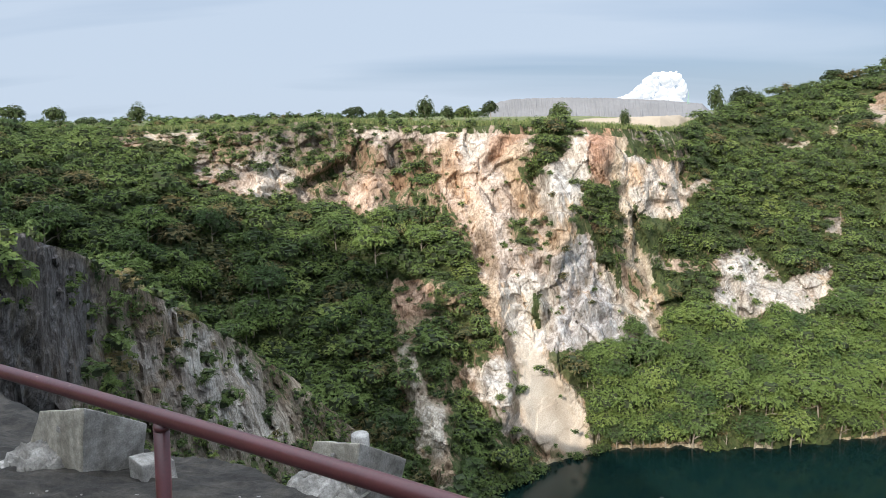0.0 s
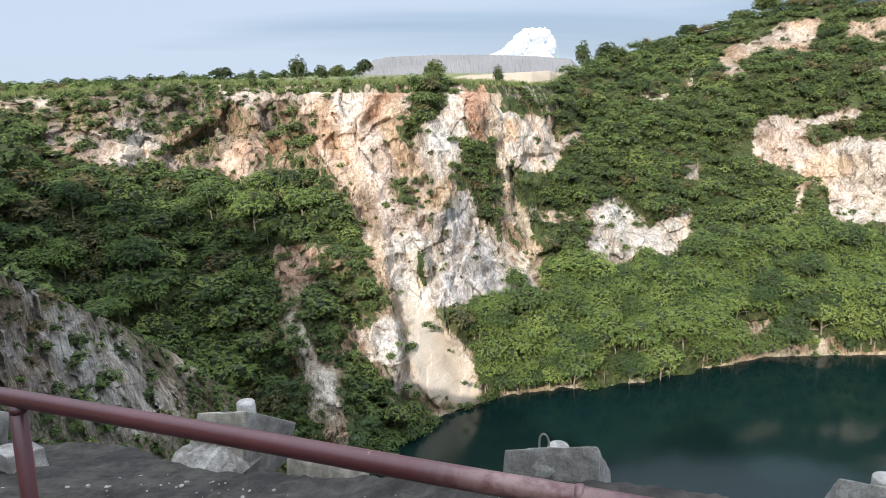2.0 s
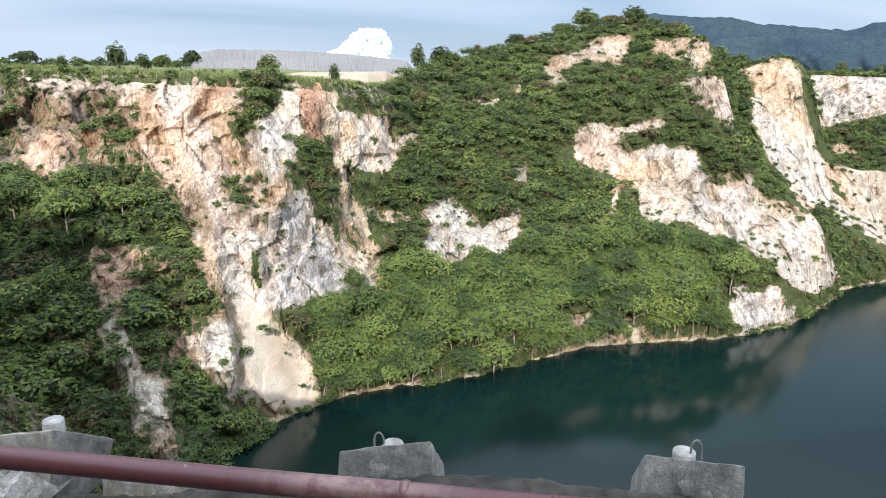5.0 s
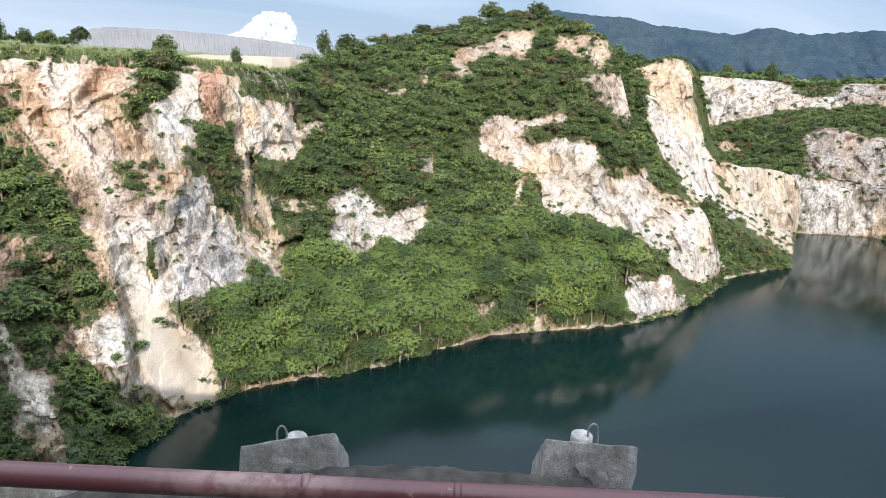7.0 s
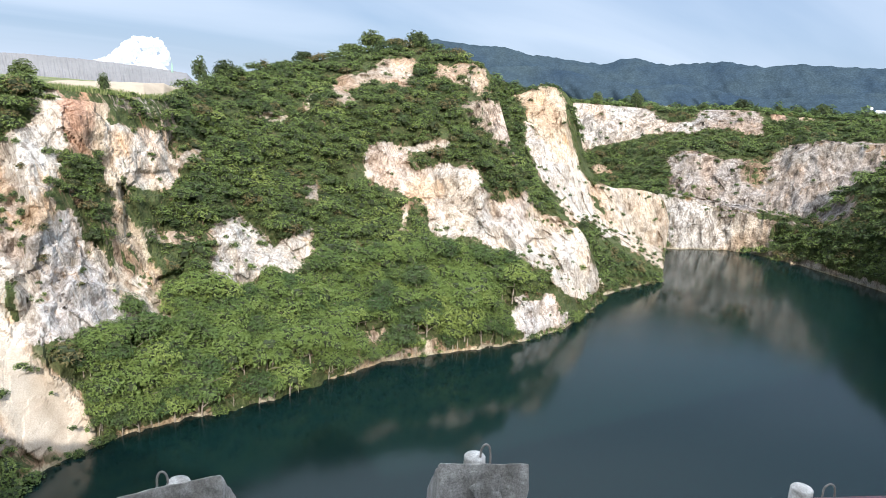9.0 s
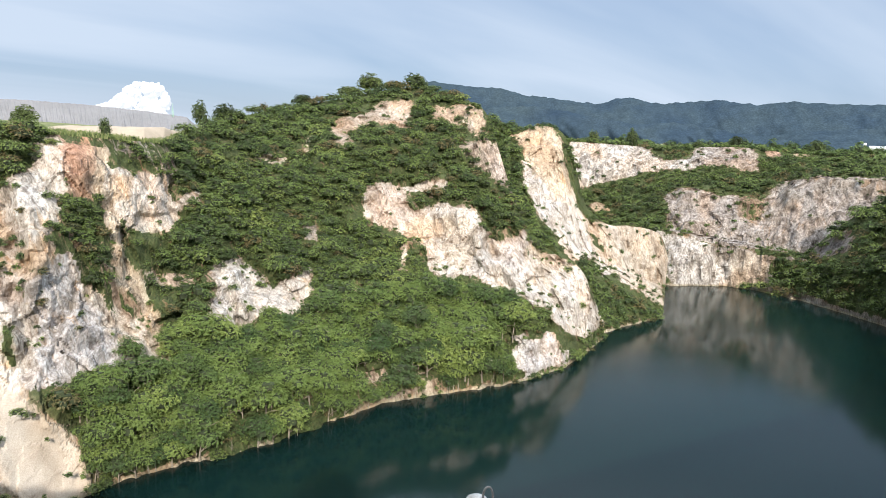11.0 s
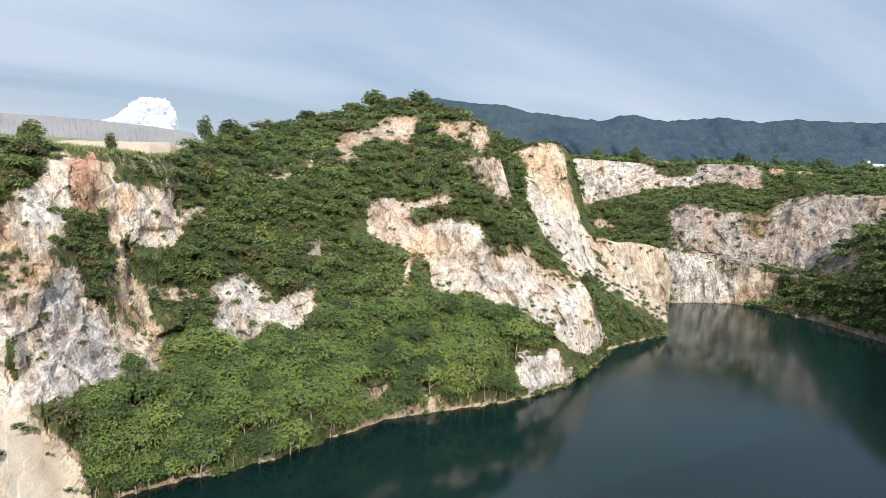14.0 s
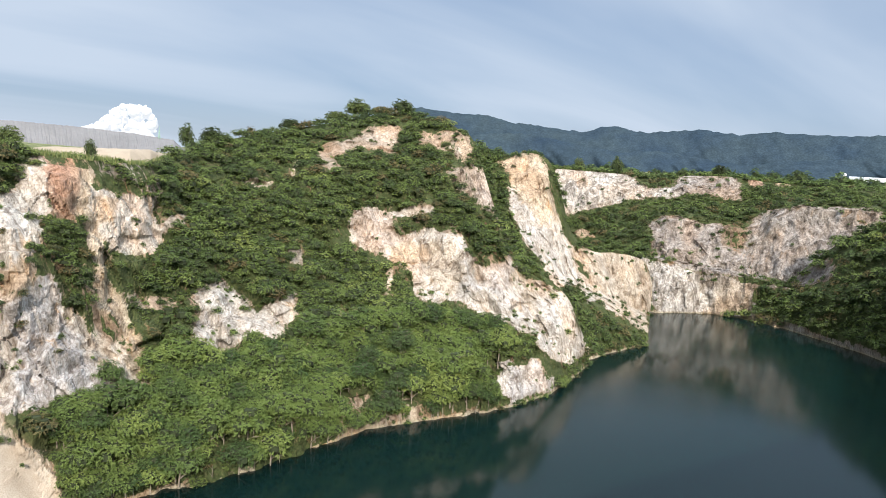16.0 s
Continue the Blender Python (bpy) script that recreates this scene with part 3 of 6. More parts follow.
patch(MAIN, "buff", 0.30, [(30.6, 44.9), (33.7, 46.3), (34.4, 48.8), (36.7, 49.7), (37.0, 47.3), (36.6, 42.3), (35.4, 42.7), (33.8, 43.5), (32.7, 42.9), (31.7, 42.2), (31.8, 37.9), (31.2, 37.8), (30.7, 39.9)])  # hill cliff
patch(MAIN, "orange", 0.03, [(34.7, 48.9), (36.6, 49.5), (36.4, 46.3), (35.0, 45.8)])
patch(MAIN, "buff", 0.40, [(38.3, 48.5), (40.7, 48.1), (42.6, 47.5), (42.9, 45.9), (42.8, 41.3), (41.5, 43.6), (39.7, 44.0), (38.5, 45.2)])  # hill cliff east
patch(MAIN, "ochre", 0.03, [(41.1, 48.8), (42.7, 46.8), (42.9, 41.3), (42.0, 42.4)])
patch(MAIN, "buff", 0.40, [(40.5, 40.0), (43.4, 40.6), (44.6, 31.2), (42.6, 34.1), (41.1, 36.2)])
patch(MAIN, "pink", 0.03, [(42.8, 41.5), (43.9, 38.6), (44.5, 34.6), (45.5, 28.3), (46.0, 25.8), (45.1, 26.6), (44.4, 30.1), (43.4, 34.2), (42.6, 38.1)])  # ridge
patch(MAIN, "ochre", 0.02, [(44.6, 31.8), (45.7, 26.8), (45.8, 26.3), (44.9, 27.1)])  # ridge stain
patch(MAIN, "white", 0.02, [(33.3, 31.2), (34.4, 31.8), (36.2, 30.9), (38.7, 31.9), (40.5, 31.0), (41.4, 28.7), (42.5, 24.7), (43.8, 21.7), (45.9, 22.7), (46.3, 18.6), (48.7, 18.1), (50.9, 16.0), (51.3, 11.4), (52.8, 4.8), (53.3, 3.0), (51.5, 1.7), (50.6, 4.0), (49.4, 6.9), (47.9, 10.1), (46.0, 12.2), (44.1, 13.6), (42.6, 15.8), (40.8, 14.9), (39.0, 15.9), (38.4, 20.6), (37.3, 22.3), (36.4, 22.8), (34.1, 24.4), (33.3, 26.6)])  # spur face
patch(MAIN, "pink", 0.04, [(33.3, 31.3), (36.2, 30.9), (36.9, 27.4), (38.7, 26.4), (37.8, 24.2), (34.1, 24.9)])
patch(MAIN, "ochre", 0.06, [(36.4, 24.7), (39.1, 25.6), (39.9, 23.0), (37.9, 21.8), (36.5, 22.8)])  # spur stain
patch(MAIN, "beige", 0.02, [(39.6, 25.4), (41.4, 26.6), (42.5, 21.7), (42.1, 16.9), (40.8, 15.1), (39.8, 18.7)])
patch(MAIN, "brown", 0.95, [(36.5, 30.2), (38.8, 29.2), (40.2, 31.5), (41.5, 27.7), (39.5, 27.8), (37.7, 26.2), (36.7, 27.2)])  # spur bush
patch(MAIN, "brown", 0.85, [(41.3, 29.5), (43.6, 29.1), (45.6, 26.8), (45.8, 22.4), (44.3, 21.7), (42.5, 24.0)])
patch(MAIN, "slate", 0.02, [(43.7, 21.7), (46.0, 22.2), (46.3, 18.6), (45.4, 16.6), (43.4, 17.7)])  # spur grey
patch(MAIN, "beige", 0.06, [(46.1, 21.3), (48.2, 17.3), (49.2, 12.5), (49.8, 8.4), (49.0, 9.7), (47.7, 14.5)])
patch(MAIN, "white", 0.04, [(36.0, 21.8), (36.7, 21.8), (36.9, 16.9), (36.2, 17.4)])
patch(MAIN, "grey", 0.04, [(28.7, 25.4), (29.6, 24.9), (29.7, 22.5), (28.7, 22.9)])
patch(MAIN, "brown", 1.00, [(45.7, 26.7), (47.5, 22.6), (48.9, 19.9), (50.9, 16.0), (50.9, 15.9), (48.7, 17.9), (46.3, 22.2)])  # spur strip
patch(MAIN, "slate", 0.02, [(45.7, 6.6), (48.1, 7.0), (50.8, 1.3), (50.6, -0.4), (48.7, 0.5), (47.1, -0.5), (46.5, 1.5)])  # spur toe
patch(MAIN, "white", 0.00, [(45.7, 6.6), (46.7, 5.7), (46.9, 2.3), (46.5, 1.5)])
patch(MAIN, "brown", 0.95, [(46.7, 8.3), (48.1, 7.4), (47.9, 5.5), (46.8, 5.9)])
patch(MAIN, "brown", 1.00, [(48.8, 5.8), (50.6, 4.3), (51.0, 1.3), (49.5, 2.8)])  # toe bush
patch(MAIN, "brown", 0.30, [(32.1, 16.0), (33.4, 15.7), (33.2, 13.0), (32.4, 13.6)])
patch(MAIN, "pink", 0.15, [(28.5, 11.5), (29.9, 11.2), (29.7, 9.8), (28.5, 10.2)])
patch(MAIN, "pink", 0.20, [(28.4, 4.7), (29.8, 4.4), (29.6, 3.3), (28.5, 3.6)])
patch(MAIN, "buff", 0.55, [(32.6, 3.9), (35.0, 3.5), (36.9, 2.8), (38.9, 3.1), (39.0, -0.1), (35.1, -0.3), (32.7, -0.0)])  # shore east
patch(MAIN, "brown", 0.35, [(39.5, 2.5), (40.4, 1.9), (40.5, -0.1), (39.6, -0.1)])
patch(MAIN, "grassy", 0.30, [(22.8, 1.5), (27.2, 1.2), (30.9, 0.9), (32.9, 0.4), (32.3, -0.3), (29.1, -0.1), (23.7, -0.8), (20.7, -0.5)])  # shore grass
patch(MAIN, "sand", 0.00, [(39.0, 2.6), (39.5, 2.5), (39.8, -0.4), (38.8, -0.3)])  # shore scar
patch(SPUR, "white", 0.00, [(45.9, 36.3), (48.6, 28.5), (50.0, 28.3), (50.9, 21.2), (51.2, 17.2), (53.2, 10.4), (55.2, 6.9), (53.6, 8.7), (50.8, 13.1), (48.6, 18.6), (47.3, 23.5), (46.2, 29.6)])  # spur white
patch(SPUR, "beige", 0.03, [(51.0, 19.8), (53.2, 20.2), (55.5, 19.4), (56.8, 17.3), (58.1, 4.5), (58.1, 0.4), (55.8, 5.8), (53.5, 9.9)])  # grey flank
patch(SPUR, "sand", 0.00, [(44.8, 42.5), (46.4, 45.2), (47.6, 45.4), (48.6, 42.4), (48.9, 38.1), (49.7, 32.5), (50.1, 28.0), (48.6, 28.2), (47.1, 33.4), (45.8, 37.4)])  # orange ridge
patch(SPUR, "ochre", 0.00, [(46.7, 42.8), (47.9, 40.8), (48.4, 35.3), (47.6, 33.8), (46.8, 37.8)])
patch(SPUR, "brown", 1.00, [(48.5, 42.7), (49.4, 40.3), (50.4, 30.9), (49.6, 33.6), (48.8, 39.3)])
patch(SPUR, "brown", 1.00, [(51.0, 12.5), (53.1, 9.6), (55.4, 6.6), (57.7, 1.4), (58.0, -0.2), (55.7, -0.6), (53.9, -0.0), (52.5, 3.0)])  # wooded foot
patch(FAR, "white", 0.06, [(49.4, 41.5), (51.6, 41.2), (54.9, 40.6), (56.7, 35.4), (58.9, 37.4), (58.7, 32.8), (54.7, 30.6), (53.0, 28.1), (50.4, 23.5), (49.5, 28.5)])  # far top
patch(FAR, "brown", 0.90, [(54.9, 40.7), (58.7, 41.0), (58.8, 37.8), (56.7, 35.8), (55.2, 39.6)])
patch(FAR, "ash", 0.15, [(58.7, 41.0), (62.8, 41.8), (63.0, 33.1), (60.9, 34.4), (58.6, 33.7)])  # far top dark
patch(FAR, "rust", 0.10, [(63.6, 40.7), (64.7, 40.8), (64.8, 37.4), (63.7, 37.1)])  # red soil
patch(FAR, "ochre", 0.10, [(65.5, 40.6), (67.0, 40.5), (66.8, 38.9), (65.7, 39.0)])  # red soil
patch(FAR, "ochre", 0.10, [(51.1, 19.8), (52.2, 20.1), (52.5, 17.7), (51.4, 17.6)])
patch(FAR, "ash", 0.07, [(57.1, 25.8), (58.2, 27.3), (62.0, 26.0), (63.3, 21.0), (64.2, 26.3), (65.6, 31.5), (68.2, 33.4), (72.6, 34.2), (72.8, 27.0), (70.7, 21.1), (68.8, 11.5), (67.3, 11.5), (64.6, 11.7), (61.4, 12.7), (57.5, 15.3), (57.0, 19.1)])  # far grey
patch(FAR, "grey", 0.02, [(63.9, 22.0), (65.7, 30.7), (66.9, 27.7), (65.6, 20.1), (64.4, 18.5)])  # far bright
patch(FAR, "grey", 0.02, [(66.8, 32.3), (72.3, 33.9), (72.1, 30.6), (67.2, 27.8)])
patch(FAR, "brown", 0.60, [(62.1, 25.4), (64.0, 27.0), (64.2, 19.6), (62.6, 19.1)])
patch(FAR, "white", 0.01, [(56.7, 15.3), (61.4, 11.9), (64.7, 10.7), (65.2, -1.4), (61.8, -1.4), (59.7, -2.1), (58.1, -2.1), (57.3, 5.1)])  # far low
patch(FAR, "beige", 0.08, [(61.8, 11.1), (64.7, 10.7), (64.8, -1.2), (62.1, -0.5)])
patch(FAR, "ash", 0.25, [(64.7, 10.7), (67.4, 10.6), (66.9, 2.5), (65.2, -2.1)])
patch(FAR, "brown", 0.95, [(65.0, 9.5), (66.9, 10.3), (67.0, 4.6), (65.2, 3.0)])
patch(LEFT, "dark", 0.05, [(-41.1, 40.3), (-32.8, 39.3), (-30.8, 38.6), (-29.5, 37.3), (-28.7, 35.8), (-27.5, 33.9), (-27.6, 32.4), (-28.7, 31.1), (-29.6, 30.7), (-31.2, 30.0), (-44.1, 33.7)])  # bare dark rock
patch(LEFT, "ash", 0.42, [(-25.7, 30.9), (-24.2, 30.2), (-21.3, 28.0), (-20.0, 27.4), (-18.4, 25.5), (-16.6, 24.4), (-16.2, 22.8), (-15.5, 20.8), (-14.7, 18.5), (-15.3, 17.5), (-17.2, 19.5), (-19.4, 21.8), (-21.4, 24.0), (-23.1, 25.2), (-24.7, 27.5), (-24.9, 29.2)])  # scrubby slope
patch(LEFT, "white", 0.04, [(-23.3, 32.0), (-22.2, 31.5), (-21.1, 29.4), (-19.7, 27.4), (-19.9, 27.1), (-21.3, 28.2), (-22.3, 29.5)])  # pale scar
patch(LEFT, "white", 0.06, [(-22.4, 29.0), (-20.6, 27.5), (-19.6, 25.0), (-20.2, 25.2), (-21.6, 26.8)])
patch(LEFT, "white", 0.08, [(-18.5, 25.3), (-16.6, 24.1), (-15.8, 22.1), (-16.4, 21.6), (-15.2, 18.9), (-15.1, 17.0), (-16.8, 19.1), (-18.0, 21.3), (-19.0, 23.7)])
patch(LEFT, "beige", 0.15, [(-15.2, 20.6), (-14.0, 18.4), (-12.9, 15.9), (-12.5, 14.4), (-14.5, 16.4), (-15.3, 18.4)])
patch(LEFT, "beige", 0.20, [(-13.3, 19.6), (-12.0, 17.6), (-11.6, 16.2), (-13.3, 18.4)])
patch(LEFT, "brown", 0.10, [(-24.7, 29.0), (-22.7, 27.3), (-23.2, 27.1), (-24.6, 27.8)])
patch(LEFT, "grey", 0.25, [(-26.2, 35.4), (-24.9, 34.2), (-24.5, 33.7), (-25.5, 34.7), (-26.1, 35.4)])
def weather(rgb, p):
    """Blotches and fall-line streaks of pinker, greyer and darker rock."""
    a = fractal(p, (8, 8, 11), 4, 61)
    b = fractal(p * np.array([1, 1, 0.16]), (3.2, 3.2, 3.2), 4, 64)
    c = fractal(p, (3, 3, 4), 3, 67)
    for w, tone in ((np.clip(a * 0.75, 0, 0.6), (1.02, 0.84, 0.70)), (np.clip(-a * 0.75, 0, 0.6), (0.80, 0.83, 0.88)),
                    (np.clip(b * 0.7 - 0.1, 0, 0.55), (0.62, 0.55, 0.47)), (np.clip(-b * 0.6 - 0.1, 0, 0.5), (1.18, 1.17, 1.15)), (np.clip(c * 0.6 - 0.15, 0, 0.45), (0.70, 0.62, 0.52))):
        rgb = rgb * (1 + w[:, None] * (np.array(tone) - 1))
    return rgb


patch(BANK, "grey", 0.35, [(61, -3), (100, -3), (100, 2.0), (72, 1.6), (66, 2.5), (61, 2)])
patch(BANK, "dark", 0.15, [(67.2, 12), (68.0, 16), (69.6, 20), (70, 17), (68.6, 12)])


# ---- materials ----
def material(name):
    m = bpy.data.materials.new(name)
    m.use_nodes = True
    nt = m.node_tree
    return m, nt, nt.nodes["Principled BSDF"]


def node(nt, kind, **values):
    n = nt.nodes.new(kind)
    for k, v in values.items():
        n.inputs[k.replace("_", " ")].default_value = v
    return n


def noise_node(nt, scale, detail=4, rough=0.55, stretch=None, distort=0.0, slant=0.0):
    n = node(nt, "ShaderNodeTexNoise", Scale=scale, Detail=detail, Roughness=rough, Distortion=distort)
    g = nt.nodes.new("ShaderNodeNewGeometry")
    if stretch:
        mp = nt.nodes.new("ShaderNodeMapping")
        mp.inputs["Scale"].default_value = stretch
        spin = nt.nodes.new("ShaderNodeVectorRotate")
        spin.rotation_type, spin.inputs["Angle"].default_value = "Y_AXIS", radians(slant)
        nt.links.new(g.outputs["Position"], spin.inputs["Vector"])
        nt.links.new(spin.outputs[0], mp.inputs[0])
        nt.links.new(mp.outputs[0], n.inputs["Vector"])
    else:
        nt.links.new(g.outputs["Position"], n.inputs["Vector"])
    return n


def ramp(nt, source, stops):
    r = nt.nodes.new("ShaderNodeValToRGB")
    e = r.color_ramp.elements
    while len(e) < len(stops):
        e.new(0.5)
    for el, (at, c) in zip(e, stops):
        el.position, el.color = at, (c, c, c, 1) if isinstance(c, (int, float)) else (*c, 1)
    nt.links.new(source, r.inputs[0])
    return r


def mixed(nt, how, fac, a, b):
    m = nt.nodes.new("ShaderNodeMixRGB")
    m.blend_type = how
    for slot, v in zip((0, 1, 2), (fac, a, b)):
        if isinstance(v, (int, float)):
            m.inputs[slot].default_value = v if slot == 0 else (v, v, v, 1)
        elif isinstance(v, tuple):
            m.inputs[slot].default_value = (*v, 1)
        else:
            nt.links.new(v, m.inputs[slot])
    return m


def bumped(nt, bsdf, heights, strength=0.6):
    """Relief from several (height output, metres) pairs."""
    last = None
    for h, depth in heights:
        b = node(nt, "ShaderNodeBump", Strength=strength, Distance=depth)
        nt.links.new(h, b.inputs["Height"])
        if last:
            nt.links.new(last.outputs[0], b.inputs["Normal"])
        last = b
    nt.links.new(last.outputs[0], bsdf.inputs["Normal"])


def rock_material(name, near=1.0, drawn=0.22, bold=False, slant=14.0):
    m, nt, bsdf = material(name)
    tone = nt.nodes.new("ShaderNodeAttribute")
    tone.attribute_name = "tone"
    soil = nt.nodes.new("ShaderNodeAttribute")
    soil.attribute_name = "growth"
    wide = noise_node(nt, 0.16 * near, 5, 0.6)
    streak = noise_node(nt, 0.9 * near, 5, 0.65, (1.0, 1.0, drawn), 0.6, slant)
    fine = noise_node(nt, 2.6 * near, 6, 0.7)
    crack = nt.nodes.new("ShaderNodeTexVoronoi")
    crack.feature = "DISTANCE_TO_EDGE"
    crack.inputs["Scale"].default_value = 1.0
    g = nt.nodes.new("ShaderNodeNewGeometry")
    warp = mixed(nt, "ADD", 1.0, g.outputs["Position"], streak.outputs[1])
    turn = nt.nodes.new("ShaderNodeMapping")
    turn.inputs["Rotation"].default_value, turn.inputs["Scale"].default_value = (radians(20), radians(28), 0), (0.6 * near, 0.6 * near, 0.22 * near)
    nt.links.new(warp.outputs[0], turn.inputs[0])
    nt.links.new(turn.outputs[0], crack.inputs["Vector"])
    c1 = mixed(nt, "MULTIPLY", 1.0, tone.outputs[0], ramp(nt, wide.outputs[0], [(0.3, (0.84, 0.80, 0.76)), (0.6, (1.15, 1.15, 1.15))]).outputs[0])
    # dark streaks and grain: streaky rock, with crevice shade put into the colour too
    c2 = mixed(nt, "MULTIPLY", 0.8, c1.outputs[0], ramp(nt, streak.outputs[0], [(0.40, (0.42, 0.39, 0.37)), (0.54, (1.1, 1.1, 1.1))] if bold else [(0.34, (0.50, 0.44, 0.40)), (0.48, (1.12, 1.12, 1.12))]).outputs[0])
    c3 = mixed(nt, "MULTIPLY", 0.7, c2.outputs[0], ramp(nt, fine.outputs[0], [(0.40, (0.5, 0.48, 0.46)), (0.56, (1.08, 1.08, 1.08))] if bold else [(0.36, (0.54, 0.50, 0.46)), (0.52, (1.1, 1.1, 1.1))]).outputs[0])
    c4 = mixed(nt, "MULTIPLY", 0.28, c3.outputs[0], ramp(nt, crack.outputs["Distance"], [(0.0, (0.25, 0.22, 0.2)), (0.045, (1, 1, 1))]).outputs[0])
    # long joints that run down the face aslant
    joint = nt.nodes.new("ShaderNodeTexVoronoi")
    joint.feature = "DISTANCE_TO_EDGE"
    joint.inputs["Scale"].default_value = 1.0
    lean = nt.nodes.new("ShaderNodeMapping")
    lean.inputs["Rotation"].default_value, lean.inputs["Scale"].default_value = (radians(-12), radians(-24), 0), (0.30 * near, 0.30 * near, 0.085 * near)
    bend = mixed(nt, "ADD", 1.0, g.outputs["Position"], mixed(nt, "MULTIPLY", 1.0, wide.outputs[1], (3.0, 3.0, 3.0)).outputs[0])
    nt.links.new(bend.outputs[0], lean.inputs[0])
    nt.links.new(lean.outputs[0], joint.inputs["Vector"])
    c4 = mixed(nt, "MULTIPLY", 0.30, c4.outputs[0], ramp(nt, joint.outputs["Distance"], [(0.0, (0.30, 0.26, 0.23)), (0.03, (0.82, 0.80, 0.78)), (0.10, (1, 1, 1))]).outputs[0])
    # rusty and sooty stains washed down from the joints
    stain = noise_node(nt, 0.30 * near, 6, 0.68, (1.4, 1.4, 0.25), 0.9, slant)
    c4 = mixed(nt, "MULTIPLY", 1.0, c4.outputs[0], ramp(nt, stain.outputs[0], [(0.36, (0.66, 0.64, 0.62)), (0.46, (1, 1, 1)), (0.58, (1, 1, 1)), (0.68, (0.98, 0.80, 0.62))]).outputs[0])
    moss = noise_node(nt, 0.35, 6, 0.68, (1, 1, 0.5), 0.8)
    c4 = mixed(nt, "MIX", ramp(nt, moss.outputs[0], [(0.56, 0.0), (0.70, 0.42)]).outputs[0], c4.outputs[0], (0.17, 0.14, 0.085))
    veins = noise_node(nt, 0.6, 6, 0.7, (1.3, 1.3, 0.4), 1.4)
    c4 = mixed(nt, "MULTIPLY", 1.0, c4.outputs[0], ramp(nt, veins.outputs[0], [(0.44, 1.0), (0.49, (0.72, 0.68, 0.64)), (0.54, 1.0)]).outputs[0])
    # grass and litter where plants grow
    grass = ramp(nt, fine.outputs[0], [(0.3, (0.030, 0.040, 0.015)), (0.5, (0.062, 0.082, 0.027)), (0.75, (0.13, 0.115, 0.056))])
    edge = nt.nodes.new("ShaderNodeMath")
    edge.operation = "ADD"
    nt.links.new(soil.outputs["Fac"], edge.inputs[0])
    sub = nt.nodes.new("ShaderNodeMath")
    sub.operation, sub.inputs[1].default_value, sub.inputs[2].default_value = "MULTIPLY_ADD", 2.4, -1.2
    nt.links.new(streak.outputs[0], sub.inputs[0])
    nt.links.new(sub.outputs[0], edge.inputs[1])
    fac = ramp(nt, edge.outputs[0], [(0.46, 0.0), (0.62, 1.0)])
    c5 = mixed(nt, "MIX", fac.outputs[0], c4.outputs[0], grass.outputs[0])
    # loose tipped stone is even and finely grained
    loose = nt.nodes.new("ShaderNodeAttribute")
    loose.attribute_name = "loose"
    gravel = noise_node(nt, 7.0, 4, 0.7)
    even = mixed(nt, "MULTIPLY", 1.0, tone.outputs[0], ramp(nt, gravel.outputs[0], [(0.3, (0.78, 0.76, 0.73)), (0.6, (1.08, 1.08, 1.08))]).outputs[0])
    even = mixed(nt, "MULTIPLY", 0.8, even.outputs[0], ramp(nt, wide.outputs[0], [(0.35, (0.84, 0.81, 0.77)), (0.6, (1.06, 1.06, 1.06))]).outputs[0])
    c5 = mixed(nt, "MIX", loose.outputs["Fac"], c5.outputs[0], even.outputs[0])
    nt.links.new(c5.outputs[0], bsdf.inputs["Base Color"])
    bsdf.inputs["Roughness"].default_value = 0.92
    bsdf.inputs["Specular IOR Level"].default_value = 0.25
    bumped(nt, bsdf, [(streak.outputs[0], 0.9 / near), (crack.outputs["Distance"], 0.35 / near), (joint.outputs["Distance"], 0.5 / near), (fine.outputs[0], 0.35 / near)], 0.75)
    calm = nt.nodes.new("ShaderNodeMath")
    calm.operation, calm.inputs[1].default_value, calm.inputs[2].default_value = "MULTIPLY_ADD", -0.72, 0.75
    nt.links.new(loose.outputs["Fac"], calm.inputs[0])
    for n in nt.nodes:
        if n.bl_idname == "ShaderNodeBump":
            nt.links.new(calm.outputs[0], n.inputs["Strength"])
    return m


def ground_material(name):
    m, nt, bsdf = material(name)
    wide, mid, fine = noise_node(nt, 0.03, 4), noise_node(nt, 0.35, 5), noise_node(nt, 3.0, 5, 0.7)
    a = ramp(nt, mid.outputs[0], [(0.35, (0.06, 0.08, 0.025)), (0.55, (0.17, 0.185, 0.06)), (0.75, (0.29, 0.27, 0.11))])
    b = mixed(nt, "MULTIPLY", 0.8, a.outputs[0], ramp(nt, wide.outputs[0], [(0.3, 0.55), (0.7, 1.3)]).outputs[0])
    c = mixed(nt, "MULTIPLY", 0.7, b.outputs[0], ramp(nt, fine.outputs[0], [(0.3, 0.5), (0.7, 1.3)]).outputs[0])
    nt.links.new(c.outputs[0], bsdf.inputs["Base Color"])
    bsdf.inputs["Roughness"].default_value = 0.95
    bumped(nt, bsdf, [(mid.outputs[0], 0.4), (fine.outputs[0], 0.15)])
    return m


